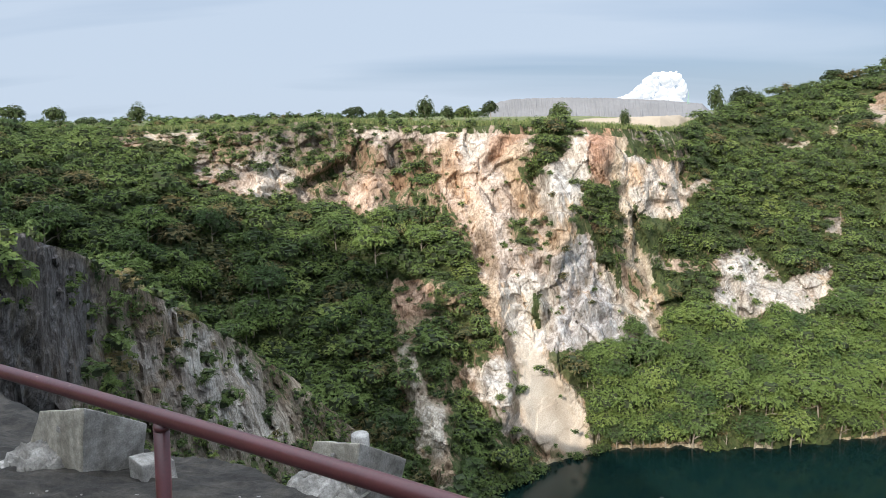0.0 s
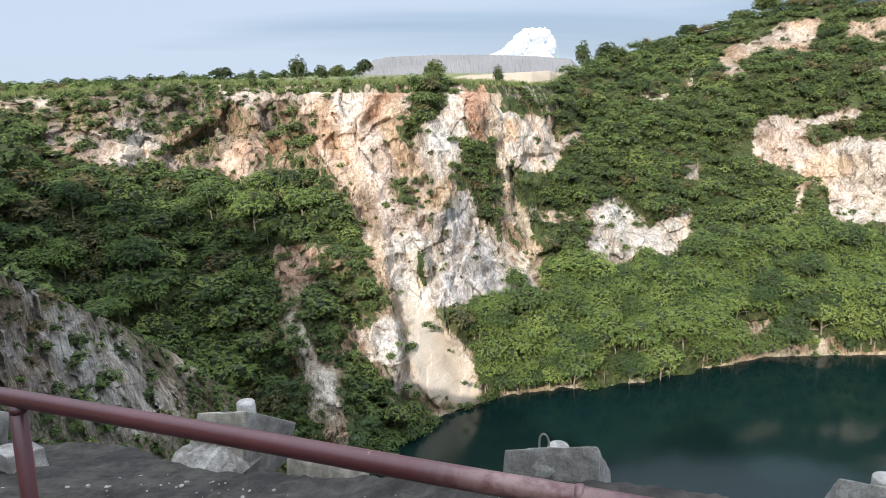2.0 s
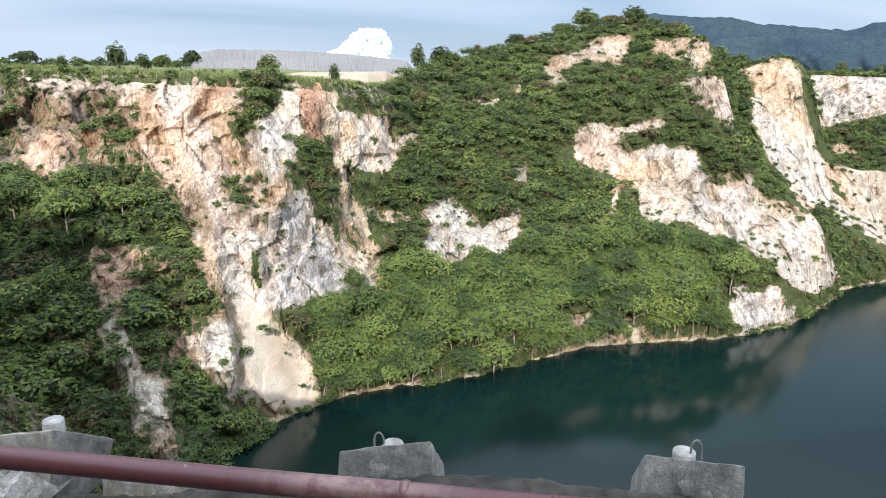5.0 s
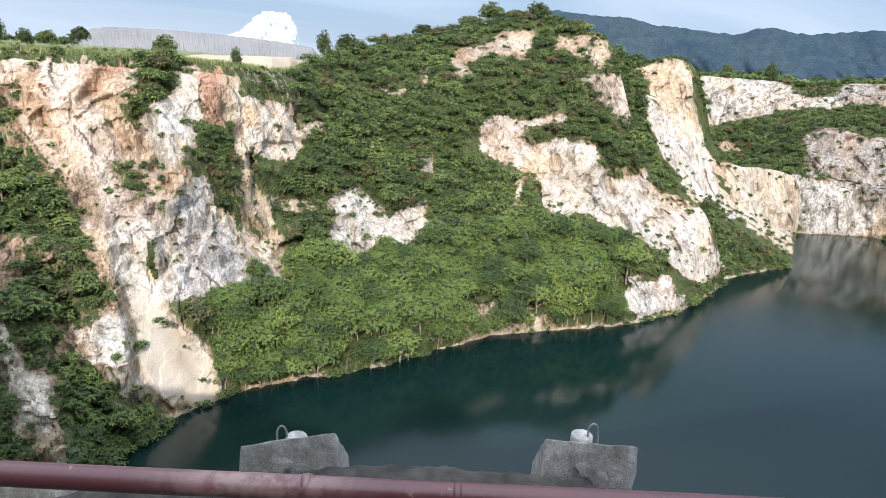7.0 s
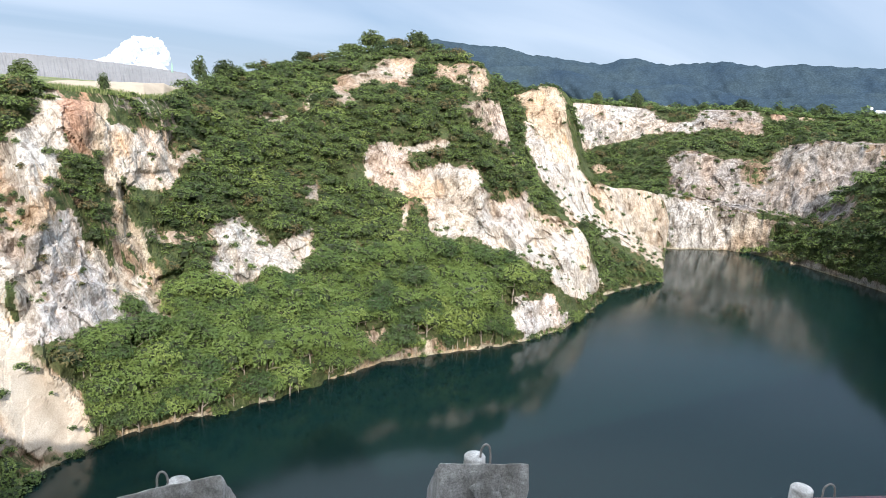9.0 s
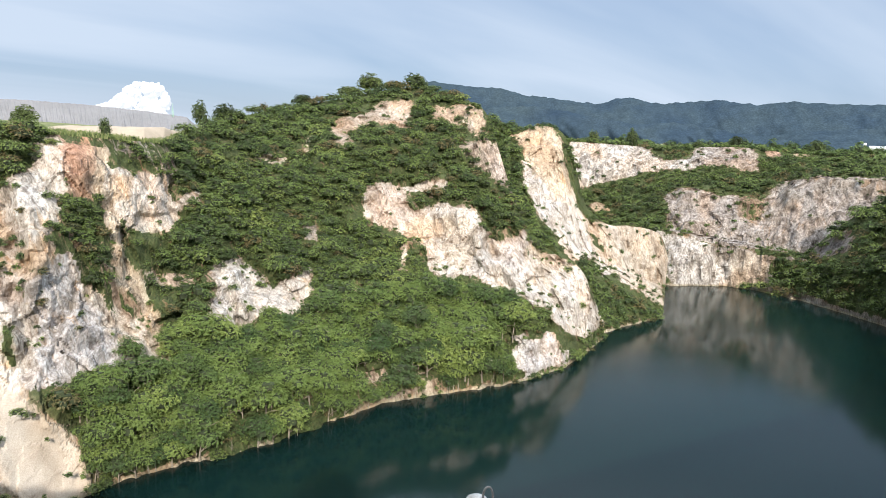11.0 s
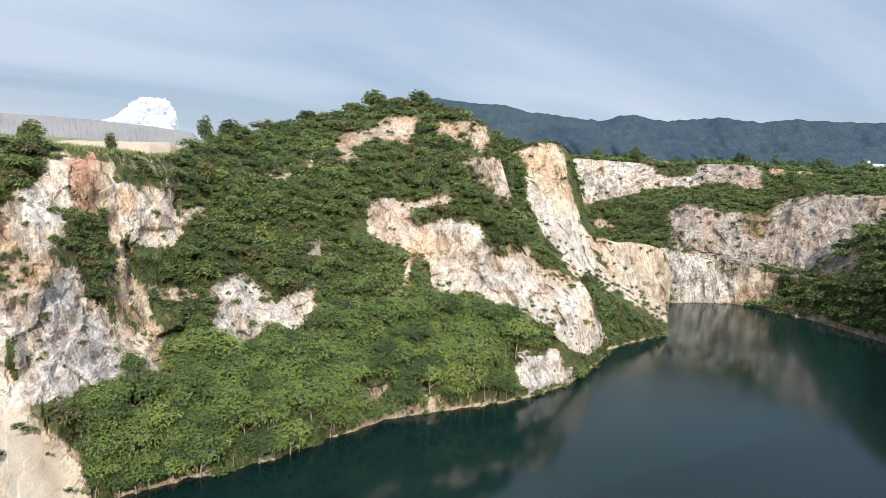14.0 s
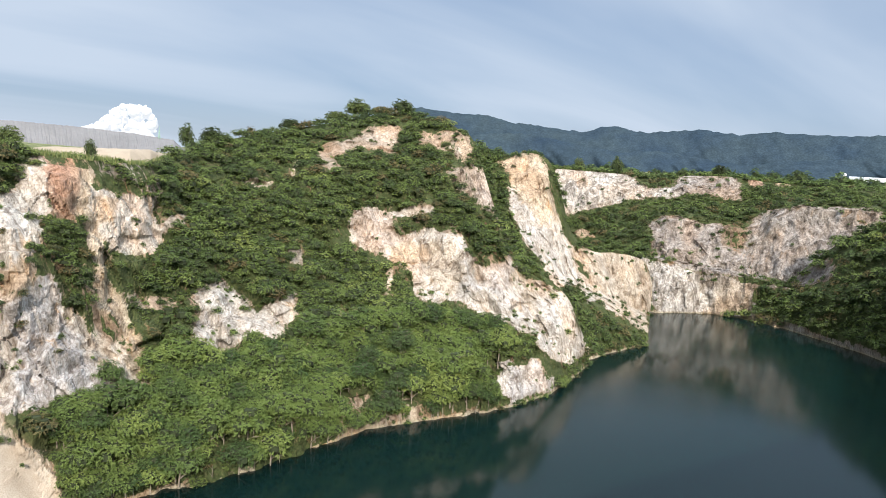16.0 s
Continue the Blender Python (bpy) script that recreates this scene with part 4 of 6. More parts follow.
def leaf_material(name, per_object, dry, dark, mid, light):
    m, nt, bsdf = material(name)
    if per_object:
        src = nt.nodes.new("ShaderNodeObjectInfo").outputs["Random"]
    else:
        at = nt.nodes.new("ShaderNodeAttribute")
        at.attribute_name = "plant"
        src = at.outputs["Fac"]
    c = ramp(nt, src, [(0.0, dry), (0.05, dark), (0.5, mid), (0.8, mid), (1.0, light)])
    g = nt.nodes.new("ShaderNodeNewGeometry")
    v = ramp(nt, g.outputs["Random Per Island"], [(0.0, 0.84), (1.0, 1.14)])
    c2 = mixed(nt, "MULTIPLY", 1.0, c.outputs[0], v.outputs[0])
    nt.links.new(c2.outputs[0], bsdf.inputs["Base Color"])
    bsdf.inputs["Roughness"].default_value = 0.6
    bsdf.inputs["Specular IOR Level"].default_value = 0.12
    tr = nt.nodes.new("ShaderNodeBsdfTranslucent")
    nt.links.new(c2.outputs[0], tr.inputs[0])
    mx = nt.nodes.new("ShaderNodeMixShader")
    mx.inputs[0].default_value = 0.25
    nt.links.new(bsdf.outputs[0], mx.inputs[1])
    nt.links.new(tr.outputs[0], mx.inputs[2])
    # each spray is a lace of leaflets
    lace = noise_node(nt, 13.0, 3, 0.65)
    hole = ramp(nt, lace.outputs[0], [(0.46, 0.0), (0.475, 1.0)])
    clear = nt.nodes.new("ShaderNodeBsdfTransparent")
    cut = nt.nodes.new("ShaderNodeMixShader")
    nt.links.new(hole.outputs[0], cut.inputs[0])
    nt.links.new(clear.outputs[0], cut.inputs[1])
    nt.links.new(mx.outputs[0], cut.inputs[2])
    nt.links.new(cut.outputs[0], nt.nodes["Material Output"].inputs[0])
    return m


def plain_material(name, colour, rough=0.8, metal=0.0, scale=6.0, contrast=0.35, depth=0.01):
    """A painted or weathered surface with two scales of variation."""
    m, nt, bsdf = material(name)
    big, small = noise_node(nt, scale, 4, 0.6), noise_node(nt, scale * 9, 5, 0.7)
    a = mixed(nt, "MULTIPLY", 1.0, colour, ramp(nt, big.outputs[0], [(0.3, 1 - contrast), (0.7, 1 + contrast)]).outputs[0])
    b = mixed(nt, "MULTIPLY", 1.0, a.outputs[0], ramp(nt, small.outputs[0], [(0.3, 1 - 0.6 * contrast), (0.7, 1 + 0.6 * contrast)]).outputs[0])
    nt.links.new(b.outputs[0], bsdf.inputs["Base Color"])
    bsdf.inputs["Roughness"].default_value, bsdf.inputs["Metallic"].default_value = rough, metal
    bumped(nt, bsdf, [(big.outputs[0], depth * 2), (small.outputs[0], depth)], 0.6)
    return m


def water_material():
    m, nt, bsdf = material("lake_water")
    bsdf.inputs["Base Color"].default_value = (0.0034, 0.0130, 0.0118, 1)
    bsdf.inputs["Roughness"].default_value = 0.07
    bsdf.inputs["IOR"].default_value = 1.33
    n1 = noise_node(nt, 1.6, 3, 0.5)
    n2 = noise_node(nt, 0.02, 3, 0.5)
    r = ramp(nt, n2.outputs[0], [(0.35, 0.07), (0.65, 0.19)])
    nt.links.new(r.outputs[0], bsdf.inputs["Roughness"])
    bumped(nt, bsdf, [(n1.outputs[0], 0.02)], 0.25)
    return m


ROCK = rock_material("quarry_rock")
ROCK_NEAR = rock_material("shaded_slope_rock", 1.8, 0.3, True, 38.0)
ROCK_FAR = rock_material("far_wall_rock", 0.62, 0.30, True)
GRASS = ground_material("plateau_grass")
LEAF = leaf_material("shrub_leaves", False, (0.17, 0.14, 0.065), (0.062, 0.096, 0.037), (0.148, 0.199, 0.061), (0.235, 0.285, 0.085))
LEAF_TREE = leaf_material("tree_leaves", True, (0.082, 0.12, 0.046), (0.062, 0.102, 0.038), (0.152, 0.208, 0.060), (0.24, 0.30, 0.085))
LEAF_DARK = leaf_material("rim_tree_leaves", True, (0.045, 0.06, 0.026), (0.050, 0.068, 0.028), (0.082, 0.110, 0.040), (0.12, 0.15, 0.05))
# crown hearts: self-shade among the leaves, put into a near-black green
HEART_SHADE = plain_material("crown_shade", (0.032, 0.044, 0.016), 0.9, 0, 1.5, 0.4, 0.05)
BARK = plain_material("bark", (0.27, 0.23, 0.18), 0.9, 0, 3.0, 0.4, 0.02)
WATER = water_material()

# ---- meshes ----
def quad_mesh(name, verts, quads, smooth=True):
    me = bpy.data.meshes.new(name)
    verts, quads = np.asarray(verts, np.float32), np.asarray(quads, np.int32)
    me.vertices.add(len(verts))
    me.vertices.foreach_set("co", verts.ravel())
    me.loops.add(quads.size)
    me.loops.foreach_set("vertex_index", quads.ravel())
    me.polygons.add(len(quads))
    me.polygons.foreach_set("loop_start", np.arange(0, quads.size, 4, dtype=np.int32))
    me.polygons.foreach_set("use_smooth", np.full(len(quads), smooth))
    me.update(calc_edges=True)
    me.validate()
    return me


def grid_quads(rows, cols, flip=False):
    i = np.arange(rows - 1)[:, None] * cols + np.arange(cols - 1)[None, :]
    q = np.stack([i, i + 1, i + cols + 1, i + cols], -1).reshape(-1, 4)
    return q[:, ::-1] if flip else q


def tag_colour(me, name, rgb):
    at = me.color_attributes.new(name, "FLOAT_COLOR", "POINT")
    at.data.foreach_set("color", np.concatenate([rgb, np.ones((len(rgb), 1))], 1).astype(np.float32).ravel())


def tag_value(me, name, v):
    at = me.attributes.new(name, "FLOAT", "POINT")
    at.data.foreach_set("value", np.asarray(v, np.float32))


def soften(a, rows, cols, reach):
    """A running mean over a face's grid."""
    g = a.reshape(rows, cols, -1)
    k = np.ones(2 * reach + 1) / (2 * reach + 1)
    for axis in (0, 1, 0, 1):
        pad = [(reach, reach) if x == axis else (0, 0) for x in range(3)]
        g = np.apply_along_axis(lambda v: np.convolve(v, k, "valid"), axis, np.pad(g, pad, mode="edge"))
    return g.reshape(a.shape)


def face_mesh(name, face, b0, b1, step, rows, label, mat=None, **how):
    bs = np.arange(b0, b1 + step / 2, step)
    vs = np.linspace(0, 1, rows)
    b, v = np.meshgrid(bs, vs)
    b, v = b.ravel(), v.ravel()
    p = face.place(b, v)
    inner = ((v > 0) & (v < 1))[:, None] * 0.45
    p = (1 - inner) * p + inner * soften(p, rows, len(bs), 1)
    r, z = face.plain(b, v)
    rgb, cov = read_marks(face, b, z, **how)
    # tipped scree lies smooth
    loose = np.zeros(len(b))
    for tone, _, ring in MARKS.get(id(face), []):
        if tone == "scree":
            loose[inside(ring, b, z)] = 1.0
    if loose.any():
        loose = soften(loose, rows, len(bs), 5)
        even = np.stack([r * np.sin(np.radians(b)), r * np.cos(np.radians(b)), z], -1)
        p = p * (1 - 0.88 * loose[:, None]) + even * 0.88 * loose[:, None]
    raw = rgb
    rgb = 0.5 * rgb + 0.5 * soften(rgb, rows, len(bs), 3)
    wet = (p[:, 2] < 0.4) & (face is not LEFT)
    rgb[wet], cov[wet] = (0.46, 0.41, 0.31), 0.0
    me = quad_mesh(name, p, grid_quads(rows, len(bs)), False)
    tag_colour(me, "tone", weather(rgb, p))
    green = (np.abs(raw - np.array(TONES["grassy"])).sum(1) < 1e-6).astype(float)
    thin = 0.4 * cov + 0.6 * soften(cov, rows, len(bs), 3)
    thin = np.where((v > 0.97) & (b < 20), np.maximum(thin, 0.75), thin)
    tag_value(me, "growth", np.maximum(0.92 * thin ** 1.2, 0.9 * green) * (0.62 if face is LEFT else 1.0))
    tag_value(me, "loose", loose)
    me.materials.append(mat or ROCK)
    return tagged(new(name, me), label, "cliff", kind="structure")


face_mesh("wall_main", MAIN, -52, 53.2, 0.13, 211, "quarry cliff of white, orange and grey rock half overgrown with shrubs")
face_mesh("wall_spur", SPUR, 40, 57.6, 0.11, 161, "pale orange rock spur dropping steeply into the lake")
face_mesh("wall_far", FAR, 46, 82, 0.11, 241, "benched white and grey quarry wall at the lake's end", ROCK_FAR)
face_mesh("wall_bank", BANK, 61, 100, 0.22, 101, "shaded overgrown bank of the lake", cover=1.0)
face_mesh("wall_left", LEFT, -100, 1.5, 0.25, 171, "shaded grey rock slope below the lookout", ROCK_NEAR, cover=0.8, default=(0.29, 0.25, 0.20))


def inner_edge(b):
    """Where the plateau begins, for each bearing: range and height."""
    r, z = np.zeros(len(b)), np.zeros(len(b))
    for k, a in enumerate(b):
        a = (a + 180) % 360 - 180
        if -100 <= a < -52:
            q = along(LEFT_CREST, np.array([a]))
        elif -52 <= a < 42.4:
            q = along(MAIN_CREST, np.array([a]))
        elif 42.4 <= a < 48:
            q = along(SPUR_CREST, np.array([a]))
        elif 48 <= a < 82:
            q = along(FAR_CREST, np.array([a]))
        elif 82 <= a < 100:
            q = along(BANK_CREST, np.array([a]))
        else:
            q = [np.array([8.0]), np.array([EYE - 1.8])]
        r[k], z[k] = q[0][0], q[1][0]
    return r, z


def plateau():
    bs = np.concatenate([np.arange(-52, 82, 0.4), np.arange(82, 308.01, 2.0)])
    r0, z0 = inner_edge(bs)
    outs = np.concatenate([[0, 0.6, 1.5, 3, 5, 8], np.geomspace(11, 4300, 70)])
    b, o = np.meshgrid(bs, outs)
    b, o = b.ravel(), o.ravel()
    ri, zi = np.tile(r0, len(outs)), np.tile(z0, len(outs))
    r = ri + o
    a = np.radians(b)
    w = 1 - np.exp(-o / 70.0)
    bb = (b + 180) % 360 - 180
    level = np.interp(bb, [-180, -100, -40, 10, 18, 24, 40, 50, 70, 180], [40, 41, 42.0, 40.7, 39.3, 36.2, 34.2, 37.0, 38.2, 40])
    z = zi * (1 - w) + level * w
    p = np.stack([r * np.sin(a), r * np.cos(a), z], -1)
    far = np.clip(o / 30, 0, 1) * np.clip(1.3 - o / 900, 0.05, 1)
    p[:, 2] += far * (0.35 * fractal(p, (60, 60, 60), 3, 91)) + 0.12 * np.clip(o / 2, 0, 1) * fractal(p, (5, 5, 5), 2, 93)
    # unseen hill and mound, added behind the lookout to shade it and the slopes
    to_sun = np.array([math.sin(sb), math.cos(sb)])
    a, c = p[:, 0] * to_sun[1] - p[:, 1] * to_sun[0], p[:, 0] * to_sun[0] + p[:, 1] * to_sun[1]
    p[:, 2] += 58 / (1 + np.exp(np.clip((37.6 - a) / 4.5, -40, 40))) * np.exp(-((c - 55) / 17) ** 2) / (1 + np.exp(np.clip((a - 140) / 15, -40, 40)))
    p[:, 2] += 30 * np.exp(-((a - 2) / 11) ** 2 - ((c - 36) / 9) ** 2)
    me = quad_mesh("ground", p, grid_quads(len(outs), len(bs)))
    me.materials.append(GRASS)
    tagged(new("ground", me), "grassy plateau round the pit running out to the horizon", "ground", kind="structure")


plateau()


def lake():
    rr = np.linspace(0, 300, 40)
    bs = np.linspace(0, 360, 121)
    b, r = np.meshgrid(np.radians(bs), rr)
    p = np.stack([r.ravel() * np.sin(b.ravel()) + 40, r.ravel() * np.cos(b.ravel()) + 60, np.zeros(r.size)], -1)
    me = quad_mesh("lake", p, grid_quads(len(rr), len(bs)))
    me.materials.append(WATER)
    tagged(new("lake", me), "still dark green quarry lake mirroring the cliffs", "lake", kind="structure")


lake()


def mountains():
    m, nt, bsdf = material("hazed_forest")
    wide = noise_node(nt, 0.006, 4, 0.6)
    crowns = nt.nodes.new("ShaderNodeTexVoronoi")
    crowns.inputs["Scale"].default_value, crowns.inputs["Randomness"].default_value = 0.17, 1.0
    g = nt.nodes.new("ShaderNodeNewGeometry")
    nt.links.new(g.outputs["Position"], crowns.inputs["Vector"])
    patchy = noise_node(nt, 0.028, 5, 0.7)
    # blue of the distance haze is put into the forest's base colour
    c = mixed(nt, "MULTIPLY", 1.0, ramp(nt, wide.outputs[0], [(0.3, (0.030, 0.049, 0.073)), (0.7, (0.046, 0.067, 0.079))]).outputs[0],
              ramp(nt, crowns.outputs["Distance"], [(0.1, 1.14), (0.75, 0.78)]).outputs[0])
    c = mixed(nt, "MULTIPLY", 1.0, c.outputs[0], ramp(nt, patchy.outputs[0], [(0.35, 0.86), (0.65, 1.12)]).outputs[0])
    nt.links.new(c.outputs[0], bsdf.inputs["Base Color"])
    bsdf.inputs["Roughness"].default_value = 1.0
    bsdf.inputs["Specular IOR Level"].default_value = 0.0
    bs = np.arange(27, 100, 0.13)
    crest = np.interp(bs, [27, 30, 35, 38.1, 40.9, 43.6, 45.9, 47.2, 49.2, 51.2, 52.5, 53.6, 54.5, 55.5, 58.4, 60.4, 62.8, 63.9, 65.4, 66.9, 70.5, 72, 80, 100],
                      [-0.4, 0.6, 3.1, 4.08, 3.78, 3.72, 3.14, 3.14, 2.92, 2.7, 3.08, 3.34, 3.16, 2.88, 3.1, 3.24, 2.94, 3.12, 3.2, 3.17, 3.05, 3.18, 2.8, 2.5])
    spurs = np.interp(bs, [27, 36, 40, 44, 47, 50, 54, 57, 60, 63, 67, 70, 76, 100], [-0.5, 0.2, 1.6, 2.3, 2.45, 1.9, 1.3, 1.55, 1.1, 0.75, 1.25, 1.5, 1.0, 0.8])
    rows = 26
    sheets, quads, count = [], [], 0
    for tops, near_r, depth in ((crest, 2650, 150), (spurs, 2350, 130)):
        b, v = np.meshgrid(bs, np.linspace(0, 1, rows))
        lean = np.stack([b.ravel() * 44 + 90 * v.ravel(), 60 * v.ravel() + near_r, 0 * v.ravel()], -1)
        fold = fractal(lean, (170, 200, 100), 4, 17, True).reshape(b.shape)
        r = near_r + depth * v - 85 * fold * (1 - v) ** 0.7
        a = np.radians(b)
        p = np.stack([(r * np.sin(a)).ravel(), (r * np.cos(a)).ravel(), np.zeros(b.size)], -1)
        low = EYE - 30
        top = EYE + (near_r + depth) * np.tan(np.radians(np.tile(tops, (rows, 1))))
        p[:, 2] = (low + (top - low) * v).ravel() + fractal(p, (28, 28, 28), 3, 8) * 4.5 * v.ravel()
        sheets.append(p)
        quads.append(grid_quads(rows, len(bs)) + count)
        count += len(p)
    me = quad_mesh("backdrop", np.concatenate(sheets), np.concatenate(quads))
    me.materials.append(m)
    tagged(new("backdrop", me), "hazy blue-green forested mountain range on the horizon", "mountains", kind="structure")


mountains()


# ---- plants ----
def cube_sphere(n=2):
    verts, quads = [], []
    t = np.linspace(-1, 1, n + 1)
    for axis in range(3):
        for s in (-1, 1):
            base = len(verts)
            for u in t:
                for w in t:
                    p = [0, 0, 0]
                    p[axis], p[(axis + 1) % 3], p[(axis + 2) % 3] = s, u, w
                    p = np.array(p, float)
                    verts.append(p / np.linalg.norm(p))
            for i in range(n):
                for j in range(n):
                    q = [base + i * (n + 1) + j, base + (i + 1) * (n + 1) + j, base + (i + 1) * (n + 1) + j + 1, base + i * (n + 1) + j + 1]
                    quads.append(q if s > 0 else q[::-1])
    return np.array(verts), np.array(quads)


def foliage(seed, lobes, cards, flat=0.6, leaf=0.1, spread=0.62):
    """A crown of unit radius standing on z = 0: leaf sprays over several clumps, each clump with a heart darkened as
    self-shade.
    """
    g = np.random.default_rng(seed)
    verts, quads, count = [], [], 0
    sv, sq = cube_sphere(1)
    cs, rs = [], []
    for k in range(lobes):
        a = 2 * np.pi * (k * 0.381966 + 0.08 * g.random())
        d = spread * np.sqrt((k + 0.3) / lobes)
        size = 0.50 - 0.22 * d + 0.08 * g.random()
        cs.append((d * np.cos(a), d * np.sin(a), 0.50 + 0.62 * (0.55 - d) + 0.22 * (g.random() - 0.5)))
        rs.append(size)
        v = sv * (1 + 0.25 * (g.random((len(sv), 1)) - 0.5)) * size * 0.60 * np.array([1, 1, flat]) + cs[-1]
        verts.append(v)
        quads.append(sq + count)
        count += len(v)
    cs, rs = np.array(cs), np.array(rs)
    which = g.choice(lobes, cards, p=rs ** 2 / (rs ** 2).sum())
    n = g.normal(size=(cards, 3))
    n[:, 2] = n[:, 2] * 0.8 + 0.35
    n /= np.linalg.norm(n, axis=1)[:, None]
    c = cs[which] + n * rs[which][:, None] * np.array([1, 1, flat]) * (0.82 + 0.34 * g.random((cards, 1)))
    up = n * np.array([0.5, 0.5, 0.8]) + np.array([0, 0, 0.75]) + 0.30 * g.normal(size=(cards, 3))
    up /= np.linalg.norm(up, axis=1)[:, None]
    t = np.cross(up, g.normal(size=(cards, 3)))
    t /= np.linalg.norm(t, axis=1)[:, None]
    s = np.cross(up, t)
    ln = leaf * (0.7 + 0.9 * g.random((cards, 1)))
    wd = ln * (0.32 + 0.26 * g.random((cards, 1)))
    droop = up * ln * 0.22
    corner = np.stack([c - t * ln - droop, c + s * wd, c + t * ln - droop, c - s * wd], 1)
    verts.append(corner.reshape(-1, 3))
    quads.append(np.arange(cards * 4).reshape(-1, 4) + count)
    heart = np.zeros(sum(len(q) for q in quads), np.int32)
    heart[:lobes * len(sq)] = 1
    return np.concatenate(verts), np.concatenate(quads), heart


SHRUBS = [foliage(100 + k, (6, 8, 7, 9, 5)[k], (250, 275, 255, 285, 235)[k], (0.60, 0.48, 0.66, 0.54, 0.74)[k], 0.102) for k in range(5)]
BUSHES = [foliage(200 + k, (4, 5, 3)[k], (64, 72, 56)[k], (0.7, 0.8, 0.6)[k], 0.21) for k in range(3)]
TUFTS = [foliage(220 + k, (3, 2, 3)[k], (44, 38, 50)[k], (0.8, 0.9, 0.6)[k], 0.25) for k in range(3)]


def thicket(name, spots, kinds, label):
    """Many plants as one mesh: spots are rows of x, y, z, radius, height share."""
    g = np.random.default_rng(len(spots))
    vs, qs, tint, hearts, count = [], [], [], [], 0
    for x, y, z, rad, tall, hue in spots:
        pool = TUFTS if rad < 0.8 else SHRUBS if rad > 2.2 and kinds is BUSHES else kinds
        v, q, h = pool[g.integers(len(pool))]
        hearts.append(h)
        a = g.random() * 6.283
        ca, sa = math.cos(a), math.sin(a)
        w = np.empty_like(v)
        w[:, 0] = (v[:, 0] * ca - v[:, 1] * sa) * rad + x
        w[:, 1] = (v[:, 0] * sa + v[:, 1] * ca) * rad + y
        w[:, 2] = v[:, 2] * rad * tall + z
        vs.append(w)
        qs.append(q + count)
        tint.append(np.full(len(v), hue))
        count += len(v)
    me = quad_mesh(name, np.concatenate(vs), np.concatenate(qs), False)
    tag_value(me, "plant", np.concatenate(tint))
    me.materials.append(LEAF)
    me.materials.append(HEART_SHADE)
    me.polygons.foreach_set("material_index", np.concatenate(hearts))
    return tagged(new(name, me), label, "shrubs", kind="stuff")


def scatter(face, b0, b1, v0, v1, tries, size, seed, pack=0.42, cover=1.0, thin=0.17):
    """Spots for plants on a face: thrown at random, kept apart, fewer where the rock is bare."""
    g = np.random.default_rng(seed)
    b, v = b0 + (b1 - b0) * g.random(tries), v0 + (v1 - v0) * g.random(tries)
    r, z = face.plain(b, v)
    p = face.place(b, v)
    cov = share(face, b, z, cover)
    cov = np.where((v > 0.962) & (b < 20), np.maximum(cov, 0.6), cov)
    el = np.degrees(np.arctan2(z - EYE, r))
    rad = size(b, z, cov, g.random(tries))
    # only low plants beside bare rock
    wide = np.degrees(rad / r)
    for db, dz in ((0, 1.3), (-0.9, 0.3), (0.9, 0.3)):
        c = read_marks(face, b + db * wide, z + dz * rad, cover=cover)[1]
        rad = np.where((c < 0.3) & (cov > 0.3), np.minimum(rad, 0.6 + 0.7 * rad * g.random(tries)), rad)
    clump = fractal(p, (7, 7, 7), 2, seed + 3)
    luck = g.random(tries)
    cells, spots = {}, []
    for k in range(tries):
        c = cov[k]
        dense = c * 1.1 - 0.35 * clump[k] if c > 0.72 else (thin * c + 0.003) * min(max(1 + 1.3 * clump[k], 0.1), 2.4)
        if c < 0.015 or luck[k] > dense:
            continue
        gap = pack * math.degrees(2 * rad[k] / r[k])
        key = (int(b[k] / 1.0), int(el[k] / 1.0))
        near = [s for i in (-1, 0, 1) for j in (-1, 0, 1) for s in cells.get((key[0] + i, key[1] + j), ())]
        if any((s[0] - b[k]) ** 2 + (1.5 * (s[1] - el[k])) ** 2 < (0.5 * (gap + s[2])) ** 2 for s in near):
            continue
        cells.setdefault(key, []).append((b[k], el[k], gap))
        hue = np.clip(0.45 + 0.3 * grain(p[k:k + 1], (11, 11, 11), 5)[0] + 0.28 * g.normal(), 0, 1)
        spots.append((p[k, 0], p[k, 1], p[k, 2] - 0.25 * rad[k], rad[k], 0.9 + 0.35 * g.random(), hue))
    return spots


# ---- trees as things ----
def part(name, bm, mat, parent, label="", smooth=False):
    for f in bm.faces:
        f.smooth = f.smooth or smooth
    me = bpy.data.meshes.new(name)
    bm.to_mesh(me)
    bm.free()
    me.materials.append(mat)
    ob = new(name, me)
    ob.parent = parent
    return tagged(ob, label)


def tube(bm, path, radii, sides=7):
    """A round, tapering limb along a path."""
    rings = []
    for k, p in enumerate(path):
        p = Vector(p)
        d = (Vector(path[min(k + 1, len(path) - 1)]) - Vector(path[max(k - 1, 0)])).normalized()
        side = d.cross(Vector((0.3, 1, 0.2))).normalized()
        over = side.cross(d)
        rings.append([bm.verts.new(p + radii[k] * (side * math.cos(2 * math.pi * i / sides) + over * math.sin(2 * math.pi * i / sides))) for i in range(sides)])
    for a, b in zip(rings, rings[1:]):
        for i in range(sides):
            bm.faces.new((a[i], a[(i + 1) % sides], b[(i + 1) % sides], b[i]))
    bm.faces.new(rings[0][::-1])
    bm.faces.new(rings[-1])


